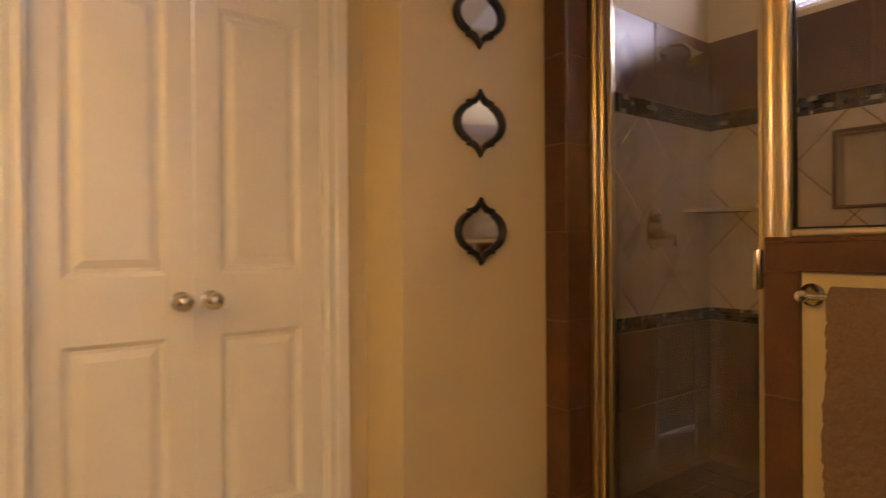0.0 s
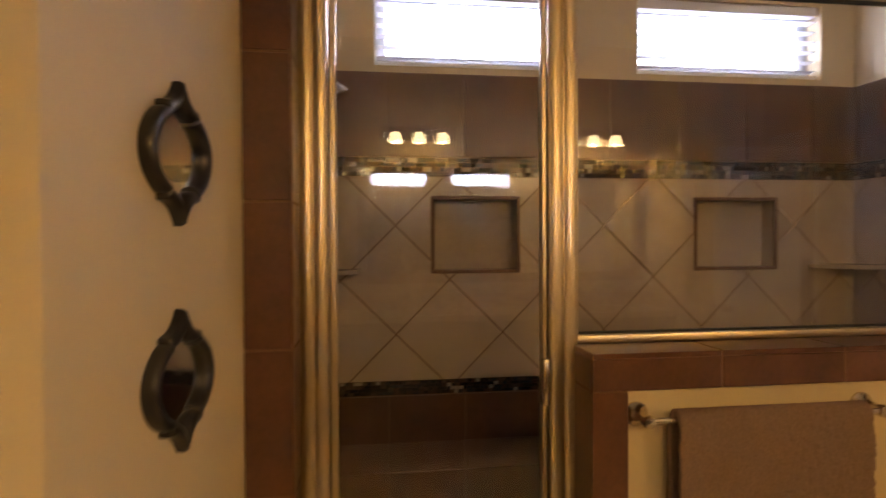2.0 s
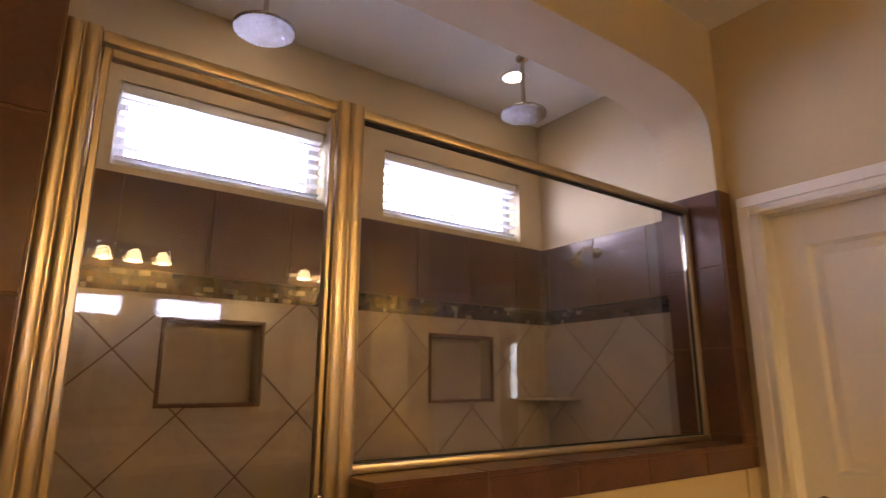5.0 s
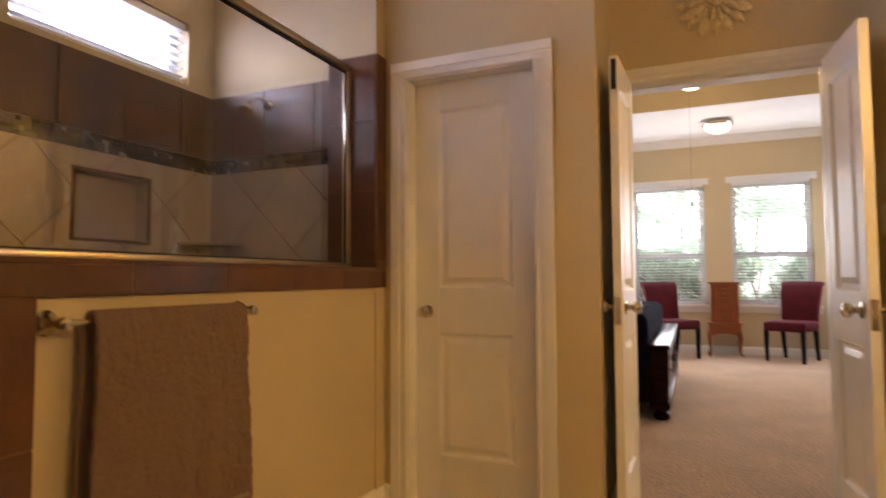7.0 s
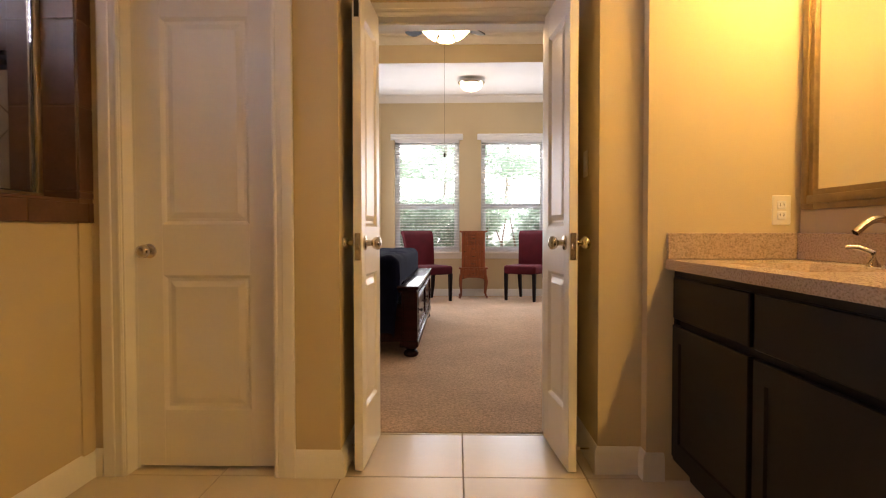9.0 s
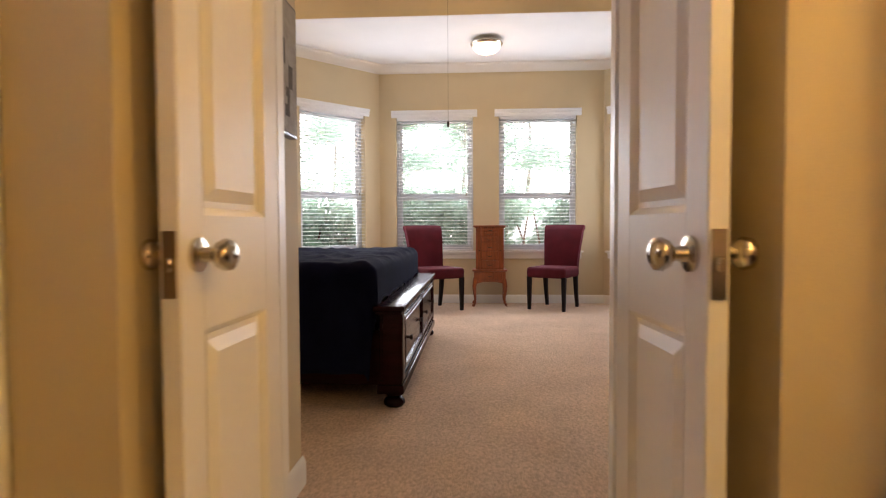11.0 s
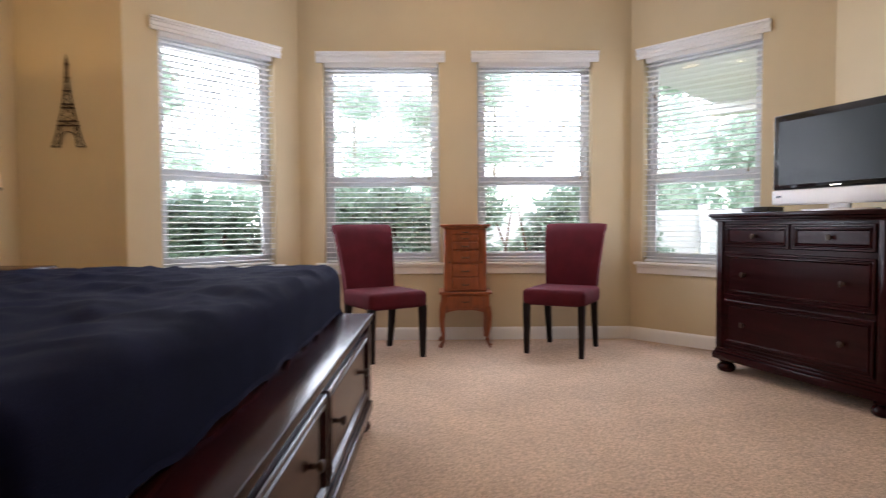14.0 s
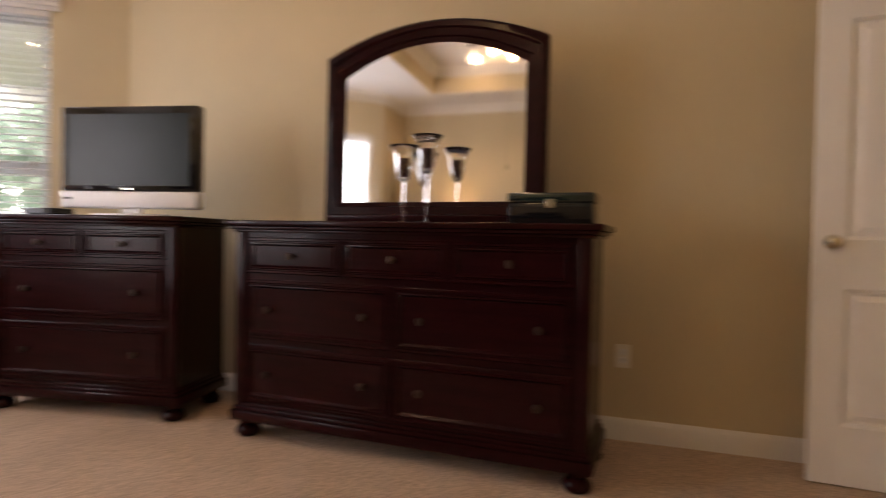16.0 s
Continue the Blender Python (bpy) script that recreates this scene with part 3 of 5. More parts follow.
for y0, y1 in ((-0.416, 1.84),):
    t = thing("vanity_mirror", "long mirror in a stepped bronze frame above the vanity", "mirror")
    z0, z1, w = 1.07, 1.98, 0.075
    for k, (a, b, c, d) in enumerate(((y0, y0 + w, z0, z1), (y1 - w, y1, z0, z1), (y0 + w, y1 - w, z0, z0 + w), (y0 + w, y1 - w, z1 - w, z1))):
        bm = boxes((-0.7195, -0.70, a, b, c, d), bevel=0.005, seg=2)
        g = 0.022
        if k < 2:
            box(bm, -0.70, -0.690, a + g, b - g, c + g, d - g, 0.003, 2)
        else:
            box(bm, -0.70, -0.690, a - g, b + g, c + g, d - g, 0.003, 2)
        part("frame_rail", bm, FRAMEW, t)
    part("mirror_glass", boxes((-0.7195, -0.712, y0 + w, y1 - w, z0 + w, z1 - w)), MIRROR, t, "clear silvered mirror", None)
for yc in (0.03, 1.38):
    t = thing("vanity_light", "lit three-shade vanity light bar on the wall", "wall lamp", pose(-0.72, yc, 2.205), "vanity lights")
    part("back_plate", extrude([(0.30 * math.cos(a) if abs(math.cos(a)) < 0.2 else math.copysign(0.24, math.cos(a)) + 0.055 * math.cos(a), 0.055 * math.sin(a)) for a in [2 * math.pi * i / 32 for i in range(32)]], 0.0005, 0.02, Matrix.Rotation(radians(-90), 4, "Z")), NICKEL, t, smooth=40)
    for k in (-1, 0, 1):
        y = 0.175 * k
        part("arm", tube([(0.02, y, 0.0), (0.09, y, 0.015), (0.12, y, 0.0), (0.12, y, -0.02)], 0.008), NICKEL, t)
        part("shade", turned([(0.012, -0.005), (0.030, -0.012), (0.040, -0.035), (0.047, -0.065), (0.060, -0.085), (0.057, -0.085), (0.044, -0.064), (0.036, -0.035), (0.024, -0.016), (0.006, -0.012)], 24, Matrix.Translation((0.12, y, 0))), SHADEGLOW, t, "glowing frosted bell shade", 60)

# ---- bathroom: towel on its bar ----
bar = thing("towel_bar", "brushed nickel towel bar on the half wall", "towel bar")
for y in (1.128, 0.52):
    part("post", turned([(0.030, 0), (0.030, 0.006), (0.018, 0.016), (0.012, 0.05), (0.016, 0.066), (0.014, 0.078), (0, 0.08)], 20, Matrix.Translation((2.0975, y, 0.968)) @ Matrix.Rotation(radians(-90), 4, "Y")), NICKEL, bar)
part("rod", tube([(2.03, 1.128, 0.968), (2.03, 0.52, 0.968)], 0.008, 12), NICKEL, bar)
bm = bmesh.new()
prof = [(2.060, 0.40 + 0.0275 * i) for i in range(21)] + [(2.03 + 0.016 * math.cos(a), 0.973 + 0.016 * math.sin(a)) for a in [math.radians(15 + 25 * i) for i in range(7)]] + [(2.008, 0.965 - 0.0057 * i) for i in range(1, 122)]
cols = []
for j in range(111):
    f = j / 110
    y = 0.572 + 0.490 * f
    col = []
    for i, (x, z) in enumerate(prof):
        drop = max(0, 0.96 - z)
        wave = 0.022 * drop * math.sin(f * 11.9 + 1) + 0.010 * drop * math.sin(f * 27 + z * 3.5) + 0.006 * noise.noise(Vector((y * 9, z * 7, 2)))
        loops = 0.0060 * noise.noise(Vector((y * 80, z * 80, x * 30))) + 0.0042 * noise.noise(Vector((y * 190, z * 190, x * 30)))
        sway = 0.010 * noise.noise(Vector((z * 4, 1 if f > 0.5 else 5, 0))) * abs(2 * f - 1) ** 3
        yy = y - 0.018 * drop * (1 - 2 * f) + sway
        col.append(bm.verts.new((x - abs(wave) - 0.004 * drop + loops if x < 2.03 else x - wave * 0.3, yy, z + (0.004 * noise.noise(Vector((y * 14, 3, 1))) if i > 130 else 0))))
    cols.append(col)
for a, b in zip(cols, cols[1:]):
    for i in range(len(prof) - 1):
        bm.faces.new((a[i], a[i + 1], b[i + 1], b[i]))
tow = thing("towel", "taupe terry bath towel folded over the bar", "towel")
body = part("cloth", bm, TOWEL, tow, smooth=80)
mod = body.modifiers.new("thick", "SOLIDIFY")
mod.thickness, mod.offset = 0.014, 0
for z in (0.385, 0.415):
    part("stripe", boxes((1.984, 1.992, 0.575, 1.06, z, z + 0.012), bevel=0.0015), material("towel_stripe", (0.36, 0.28, 0.215), 0.95, vary=0.1, fine=400, bump=0.8), tow, "paler woven border stripe")

# ---- bathroom: shower glass and frame ----
fr = thing("shower_enclosure", "framed clear glass shower enclosure in brushed nickel", "shower screen")


def rail(name, a, parent=fr, bevel=0.006):
    return part(name, boxes(a, bevel=bevel, seg=2), GOLD, parent)


def fluted(name, x0, x1, y0, y1, z0, z1, parent=fr):
    """An upright with two rounded flutes along its room face."""
    w = y1 - y0
    line = [(y1, x1), (y0, x1), (y0, x0)]
    for a, b in ((0.02, 0.47), (0.52, 0.98)):
        line += [(y0 + w * (a + (b - a) * (0.5 - 0.5 * math.cos(math.pi * i / 12))), x0 - 0.008 * math.sin(math.pi * i / 12)) for i in range(13)]
    line.append((y1, x0))
    m = Matrix(((0, 0, 1, 0), (1, 0, 0, 0), (0, 1, 0, 0), (0, 0, 0, 1)))
    return part(name, extrude(line, z0, z1, m), GOLD, parent, smooth=35)


fluted("jamb", 2.215, 2.265, 1.868, 1.936, 0.10, 2.088)
fluted("post", 2.215, 2.265, 1.228, 1.305, 0.10, 2.088)
rail("jamb", (2.22, 2.26, -0.366, -0.340, 1.119, 2.058))
rail("header", (2.220, 2.260, -0.366, 1.228, 2.058, 2.088))
rail("header", (2.220, 2.260, 1.305, 1.868, 2.058, 2.088))
rail("sill_rail", (2.217, 2.263, -0.366, 1.228, 1.119, 1.142))
GASKET = material("dark_rubber_gasket", (0.02, 0.02, 0.022), 0.6, bump=0.0)
for a in ((2.232, 2.248, -0.340, 1.228, 1.142, 1.148), (2.232, 2.248, -0.340, 1.228, 2.049, 2.058), (2.232, 2.248, 1.222, 1.228, 1.148, 2.049), (2.232, 2.248, -0.340, -0.334, 1.148, 2.049)):
    part("gasket", boxes(a), GASKET, fr, "dark rubber seal", None)
pane = part("glass_panel", boxes((2.237, 2.243, -0.334, 1.222, 1.148, 2.049)), GLASS, fr, "fixed clear glass panel", None)
sd = part("door_frame", boxes((2.225, 2.255, 1.308, 1.322, 0.12, 2.052), (2.225, 2.255, 1.846, 1.864, 0.12, 2.052), (2.225, 2.255, 1.322, 1.846, 2.030, 2.052), (2.225, 2.255, 1.322, 1.846, 0.12, 0.15), bevel=0.003), GOLD, fr, "hinged shower door frame")
pane2 = part("glass_door", boxes((2.237, 2.243, 1.322, 1.846, 0.15, 2.030)), GLASS, sd, "clear glass of the shower door", None)
part("pull_handle", boxes((2.198, 2.228, 1.308, 1.326, 0.965, 1.085), bevel=0.005, seg=2), NICKEL, sd, "pale door pull")
for o in (pane, pane2):
    o.visible_shadow = False


def shower_arm(m, label):
    s = thing("wall_shower", label, "shower head", m, "wall shower heads")
    part("flange", turned([(0.032, 0), (0.03, 0.006), (0.012, 0.014), (0, 0.014)], 20, Matrix.Rotation(radians(-90), 4, "X")), NICKEL, s)
    part("arm", tube([(0, 0.005, 0), (0, 0.06, 0.020), (0, 0.11, 0.012), (0, 0.15, -0.025)], 0.011, 12), NICKEL, s)
    part("head", turned([(0.012, 0), (0.016, -0.02), (0.035, -0.05), (0.042, -0.065), (0.038, -0.070), (0, -0.070)], 24, Matrix.Translation((0, 0.145, -0.018)) @ Matrix.Rotation(radians(25), 4, "X")), NICKEL, s)


shower_arm(wall_frame((3.30, 2.05), (2.36, 2.05)) @ Matrix.Translation((0.44, 0.009, 1.985)), "nickel shower head on a bent wall arm")
shower_arm(wall_frame((2.36, -0.565), (3.30, -0.565)) @ Matrix.Translation((0.52, 0.009, 2.03)), "nickel shower head on a bent wall arm")
vl = thing("shower_valve", "nickel shower valve plate with a lever handle", "shower valve", wall_frame((3.30, 2.05), (2.36, 2.05)) @ Matrix.Translation((0.50, 0.009, 1.147)))
part("escutcheon", extrude([(0.055 * math.cos(a), (0.085 if math.sin(a) > 0 else 0.07) * math.sin(a) + (0.03 if math.sin(a) > 0 else 0)) for a in [2 * math.pi * i / 32 for i in range(32)]], 0, 0.012), NICKEL, vl)
part("diverter", turned([(0.022, 0), (0.02, 0.03), (0, 0.032)], 20, Matrix.Translation((0, 0.012, 0.075)) @ Matrix.Rotation(radians(-90), 4, "X")), NICKEL, vl)
part("lever", tube([(0, 0.01, 0), (0, 0.055, 0), (-0.03, 0.065, -0.005), (-0.075, 0.06, -0.01), (-0.08, 0.058, -0.05)], [0.024, 0.018, 0.010, 0.008, 0.009], 12), NICKEL, vl)
HAMMER = material("hammered_nickel", (0.36, 0.33, 0.31), 0.2, metal=1.0, vary=0.25, scale=60, fine=90, bump=1.0, depth=0.01)
for x, y in ((2.82, 1.34), (2.76, 0.08)):
    s = thing("rain_shower", "hammered nickel rain shower head hung from the ceiling", "shower head", pose(x, y, BC), "rain shower heads")
    part("flange", turned([(0, -0.012), (0.03, -0.012), (0.034, -0.001), (0, -0.001)], 20), NICKEL, s)
    part("pipe", tube([(0, 0, -0.01), (0, 0, -0.27)], 0.010, 12), NICKEL, s)
    part("head", turned([(0, -0.255), (0.02, -0.262), (0.09, -0.285), (0.112, -0.300), (0.110, -0.312), (0.08, -0.318), (0, -0.320)], 32), HAMMER, s, smooth=60)


def downlight(x, y, z):
    t = thing("recessed_light", "lit round recessed ceiling light with a white ring", "ceiling light", pose(x, y, z), "recessed lights")
    part("trim_ring", turned([(0.055, -0.001), (0.055, -0.006), (0.075, -0.008), (0.082, -0.001)], 28), WHITEP, t)
    part("lens", turned([(0, -0.003), (0.055, -0.004), (0.055, -0.001), (0, -0.001)], 28), LENSGLOW, t, "glowing frosted lens")


LENSGLOW = glow("lit_lens", (1.0, 0.86, 0.62), 14.0)
for x, y in ((2.92, -0.01), (2.97, 1.28)):
    downlight(x, y, BC)

# corner shelves and niches of the shower
for sx, sy, yy in ((-1, 1, -0.556), (-1, -1, 2.041)):
    bm = extrude([(0, 0), (-0.24, 0)] + [(-0.24 * math.cos(a), 0.24 * sy * math.sin(a)) for a in [math.radians(15 * i) for i in range(1, 6)]] + [(0, 0.24 * sy)], 0, 0.018, Matrix(((1, 0, 0, 3.2905), (0, 0, 1, yy), (0, 1, 0, 1.255), (0, 0, 0, 1))))
    solid("corner_shelf", bm, BEIGE, "beige stone corner shelf in the shower", "shelf", kind="")
for y0, y1 in ((-0.14, 0.257), (1.108, 1.482)):
    bm = boxes((3.385, 3.40, y0 - 0.01, y1 + 0.01, 1.25, 1.585), (3.30, 3.385, y0 - 0.012, y0 + 0.004, 1.25, 1.585), (3.30, 3.385, y1 - 0.004, y1 + 0.012, 1.25, 1.585), (3.30, 3.385, y0 + 0.004, y1 - 0.004, 1.25, 1.264), (3.30, 3.385, y0 + 0.004, y1 - 0.004, 1.571, 1.585))
    ob = solid("niche_lining", bm, BEIGE, "beige tiled recess in the shower wall", "niche")
    bm = boxes((3.284, 3.300, y0 - 0.012, y0 + 0.004, 1.248, 1.588), (3.284, 3.300, y1 - 0.004, y1 + 0.012, 1.248, 1.588), (3.284, 3.300, y0 + 0.004, y1 - 0.004, 1.248, 1.264), (3.284, 3.300, y0 + 0.004, y1 - 0.004, 1.571, 1.588), bevel=0.003)
    solid("trim_niche", bm, BROWN, "brown pencil trim round the shower recess", "trim")


# ---- windows with blinds ----
def window(name, m, width, z0, z1, meeting=None, thick=0.16, sill=None, valance=True, cords=True, label="white double-hung window with raised-open horizontal blinds"):
    """A window in its opening: local x along the wall from 0 to width, y into the room."""
    w = thing(name, label, "window", m, kind="structure")
    d0, d1 = -thick + 0.01, -thick + 0.07
    part("window_frame", boxes((0, 0.035, d0, d1, z0, z1), (width - 0.035, width, d0, d1, z0, z1), (0.035, width - 0.035, d0, d1, z0, z0 + 0.035), (0.035, width - 0.035, d0, d1, z1 - 0.035, z1), bevel=0.004), VINYL, w)
    parts = [(z0 + 0.035, z1 - 0.035)] if meeting is None else [(z0 + 0.035, meeting), (meeting, z1 - 0.035)]
    for k, (a, b) in enumerate(parts):
        y = d0 + 0.012 + 0.022 * (1 - k)
        s = 0.042 if meeting else 0.018
        sash = part("sash", boxes((0.035, 0.035 + s, y, y + 0.022, a, b), (width - 0.035 - s, width - 0.035, y, y + 0.022, a, b), (0.035 + s, width - 0.035 - s, y, y + 0.022, a, a + s), (0.035 + s, width - 0.035 - s, y, y + 0.022, b - s, b), bevel=0.003), VINYL, w)
        g = part("pane", boxes((0.035 + s, width - 0.035 - s, y + 0.009, y + 0.012, a + s, b - s)), GLASS, sash, smooth=None)
        g.visible_shadow = False
    bl = part("blind_headrail", boxes((0.012, width - 0.012, -0.062, -0.012, z1 - 0.045, z1 - 0.002), bevel=0.003), BLIND, w, "white blind head rail")
    bm = bmesh.new()
    ring = [(-0.024, -0.004), (-0.010, -0.0005), (0.010, -0.0005), (0.024, -0.004), (0.024, -0.0015), (0.010, 0.002), (-0.010, 0.002), (-0.024, -0.0015)]
    va, vb = [[bm.verts.new((x, y, z)) for y, z in ring] for x in (0.014, width - 0.014)]
    for i in range(8):
        bm.faces.new((va[i], va[(i + 1) % 8], vb[(i + 1) % 8], vb[i]))
    slat = mesh_of("slat", bm, BLIND, 60)
    n = round((z1 - z0 - 0.115) / 0.0435) + 1
    pitch = (z1 - z0 - 0.115) / (n - 1)
    for i in range(n):
        ob = new("slat", slat)
        ob.parent = bl
        ob.location = (0, -0.037, z1 - 0.07 - pitch * i)
        ob.rotation_euler = (radians(3), 0, 0)
    part("bottom_rail", boxes((0.014, width - 0.014, -0.06, -0.014, z0 + 0.004, z0 + 0.022), bevel=0.003), BLIND, bl)
    for x in ((0.12, width / 2, width - 0.12) if width > 0.7 else (0.12, width - 0.12)):
        part("ladder_cord", tube([(x, -0.036, z1 - 0.05), (x, -0.036, z0 + 0.02)], 0.0012, 5), BLIND, bl)
    if cords:
        for x, zz in ((0.09, z1 - 0.98), (width - 0.10, z1 - 0.32)):
            part("pull_cord", tube([(x, -0.006, z1 - 0.05), (x, -0.006, zz)], 0.0013, 5), BLIND, bl)
            part("tassel", turned([(0.002, 0), (0.007, -0.012), (0.008, -0.035), (0, -0.037)], 10, Matrix.Translation((x, -0.006, zz))), material("cord_tassel", (0.35, 0.30, 0.24), 0.5, bump=0.0), bl, "small wooden cord tassel")
    if valance:
        bm = bmesh.new()
        for dy, za, zb in ((0.020, z1 - 0.012, z1 + 0.075), (0.032, z1 + 0.012, z1 + 0.030), (0.030, z1 + 0.045, z1 + 0.060), (0.042, z1 + 0.060, z1 + 0.078)):
            box(bm, -0.055, width + 0.055, 0.001, dy, za, zb, 0.004, 2)
        part("valance", bm, BLIND, w, "white wooden blind valance")
    if sill:
        part("window_sill", boxes((sill[0], sill[1], -0.085, 0.045, z0 - 0.024, z0), bevel=0.006, seg=2), TRIM, w)
        part("apron", boxes((sill[0] + 0.02, sill[1] - 0.02, 0.0005, 0.016, z0 - 0.10, z0 - 0.024), (sill[0] + 0.02, sill[1] - 0.02, 0.0005, 0.026, z0 - 0.045, z0 - 0.024), bevel=0.004), TRIM, w)
    return w


for k, (u0, u1) in enumerate(((0.315, 1.24), (1.56, 2.435))):
    window("window_%d" % (k + 1), wall_frame((3.30, -0.70), (3.30, 2.17)) @ Matrix.Translation((u0, 0, 0)), u1 - u0, 2.15, 2.50, valance=False, cords=False, label="small high shower window with open white blinds")

# ---- bedroom: windows and mouldings ----
SASH = 1.39
wf = wall_frame((-1.08, FAR), (1.79, FAR))
window("window_3", wf @ Matrix.Translation((0.34, 0, 0)), 0.99, 0.68, 2.41, SASH)
window("window_4", wf @ Matrix.Translation((1.66, 0, 0)), 1.0, 0.68, 2.41, SASH, sill=(-1.40, 1.07))
window("window_5", wall_frame((1.79, FAR), (2.745, -6.12)) @ Matrix.Translation((0.23, 0, 0)), 0.93, 0.68, 2.41, SASH, sill=(-0.06, 0.99))
window("window_6", wall_frame((-2.12, -6.06), (-1.08, FAR)) @ Matrix.Translation((0.46, 0, 0)), 0.93, 0.68, 2.41, SASH, sill=(-0.06, 0.99))
ROOM = [(-2.89, -1.32), (-2.12, -6.06), (-1.08, FAR), (1.79, FAR), (2.745, -6.12), (3.48, -6.12), (3.48, -1.03)]
baseboard(*ROOM)
baseboard((1.20, -1.755), (1.20, -1.08))
CROWN = [(0.0005, 2.962), (0.012, 2.962), (0.016, 2.978), (0.034, 2.992), (0.052, 3.022), (0.072, 3.040), (0.090, 3.046), (0.094, 3.0695), (0.0005, 3.0695)]
solid("trim_crown", sweep(ROOM, CROWN), TRIM, "white crown moulding below the ceiling", "moulding", smooth=40)
up = TZ - 3.07
solid("trim_tray_crown", sweep([(TX0 + 0.004, TY0 + 0.004), (TX1 - 0.004, TY0 + 0.004), (TX1 - 0.004, TY1 - 0.004), (TX0 + 0.004, TY1 - 0.004)], [(d * 1.15, z + up - 0.0005) for d, z in CROWN], True), TRIM, "white crown moulding inside the tray ceiling", "moulding", smooth=40)
bd = wall_frame((1.21, -1.04), (-0.25, -1.04))
casing("trim_bedroom_side", bd, 0.166, 1.044, 2.01, 0.0)
solid("wall_entry", boxes((-3.1, -2.66, -1.32, -1.20, 0, C)), WALL, TANW, "wall")
door_leaf("door_5", "open white two-panel bedroom door with a round knob", 0.80, 2.02, pose(-2.59, -1.335, 0.012, 0, 0, -85.0), [(0.24, 0.80), (1.0, 1.89)], 0.115, knob_at=(0.735, 0.99))


# ---- furniture ----
def drawer(parent, x0, x1, z0, z1, y, knobs=1, mat=DARKWOOD):
    """A drawer front with a sunk field and round knobs; y is the face."""
    bm = bmesh.new()
    rings = []
    for inset, dy in ((0, 0), (0, 0.014), (0.004, 0.018), (0.014, 0.018), (0.017, 0.012), (0.022, 0.012), (0.026, 0.019), (0.031, 0.020), (0.040, 0.009), (0.054, 0.009)):
        rings.append([bm.verts.new((x, y + dy, z)) for x, z in ((x0 + inset, z0 + inset), (x1 - inset, z0 + inset), (x1 - inset, z1 - inset), (x0 + inset, z1 - inset))])
    for a, b in zip(rings, rings[1:]):
        for i in range(4):
            bm.faces.new((a[i], a[(i + 1) % 4], b[(i + 1) % 4], b[i]))
    bm.faces.new(rings[-1])
    bm.faces.new(rings[0][::-1])
    d = part("drawer", bm, mat, parent, smooth=30)
    xs = [(x0 + x1) / 2] if knobs == 1 else [x0 + (x1 - x0) * 0.17, x1 - (x1 - x0) * 0.17]
    for x in xs:
        part("drawer_knob", turned([(0.009, 0), (0.007, 0.012), (0.014, 0.018), (0.018, 0.026), (0.014, 0.032), (0, 0.034)], 14, Matrix.Translation((x, y + 0.008, (z0 + z1) / 2)) @ Matrix.Rotation(radians(-90), 4, "X")), IRON, d, "dark bronze round knob")
    return d


BUN = [(0.0, 0.0), (0.045, 0.0), (0.058, 0.014), (0.060, 0.028), (0.050, 0.046), (0.036, 0.054), (0.040, 0.060), (0.048, 0.066), (0.048, 0.085), (0, 0.085)]


def case_piece(name, label, m, w, d, h, rows):
    """A case of drawers on bun feet. Local x along its front, the front at y = 0, its back at -d. rows: (z0, z1, how many, knobs)."""
    t = thing(name, label, "chest of drawers", m)
    hw = w / 2
    part("body", boxes((-hw + 0.03, hw - 0.03, -d, -0.02, 0.17, h - 0.05), bevel=0.004), DARKWOOD, t)
    for s in (-1, 1):
        part("corner_post", boxes((s * (hw - 0.075) if s > 0 else -hw + 0.022, hw - 0.022 if s > 0 else -hw + 0.075, -0.055, -0.004, 0.17, h - 0.05), bevel=0.008, seg=2), DARKWOOD, t)
    bm = boxes((-hw, hw, -d - 0.002, 0.006, 0.085, 0.135), bevel=0.008, seg=2)
    box(bm, -hw + 0.012, hw - 0.012, -d, -0.004, 0.135, 0.155, 0.006, 2)
    box(bm, -hw + 0.022, hw - 0.022, -d, -0.010, 0.155, 0.172, 0.004, 2)
    part("base_moulding", bm, DARKWOOD, t)
    bm = boxes((-hw - 0.022, hw + 0.022, -d - 0.002, 0.030, h - 0.026, h), bevel=0.007, seg=3)
    box(bm, -hw - 0.008, hw + 0.008, -d, 0.016, h - 0.042, h - 0.026, 0.006, 2)
    box(bm, -hw + 0.010, hw - 0.010, -d, 0.002, h - 0.056, h - 0.042, 0.004, 2)
    part("top", bm, DARKWOOD, t)
    for x in (-hw + 0.065, hw - 0.065):
        for y in (-0.062, -d + 0.065):
            part("bun_foot", turned(BUN, 20, Matrix.Translation((x, y, 0.0035))), DARKWOOD, t, smooth=50)
    for z0, z1, n, k in rows:
        span = (w - 0.16) / n
        for i in range(n):
            a = -hw + 0.08 + span * i
            drawer(t, a + 0.006, a + span - 0.006, z0, z1, -0.0195, k)
    return t


CH = pose(-1.470, -5.478, 0.0, 0, 0, -71.1)
case_piece("chest_of_drawers", "dark cherry four-drawer chest on bun feet", CH, 1.16, 0.48, 1.068, [(0.845, 0.995, 2, 1), (0.525, 0.815, 1, 2), (0.195, 0.495, 1, 2)])
DR = pose(-1.775, -3.715, 0.0, 0, 0, -82.9)
case_piece("dresser", "dark cherry seven-drawer dresser on bun feet", DR, 1.72, 0.48, 1.05, [(0.80, 0.97, 3, 1), (0.49, 0.77, 2, 2), (0.19, 0.46, 2, 2)])


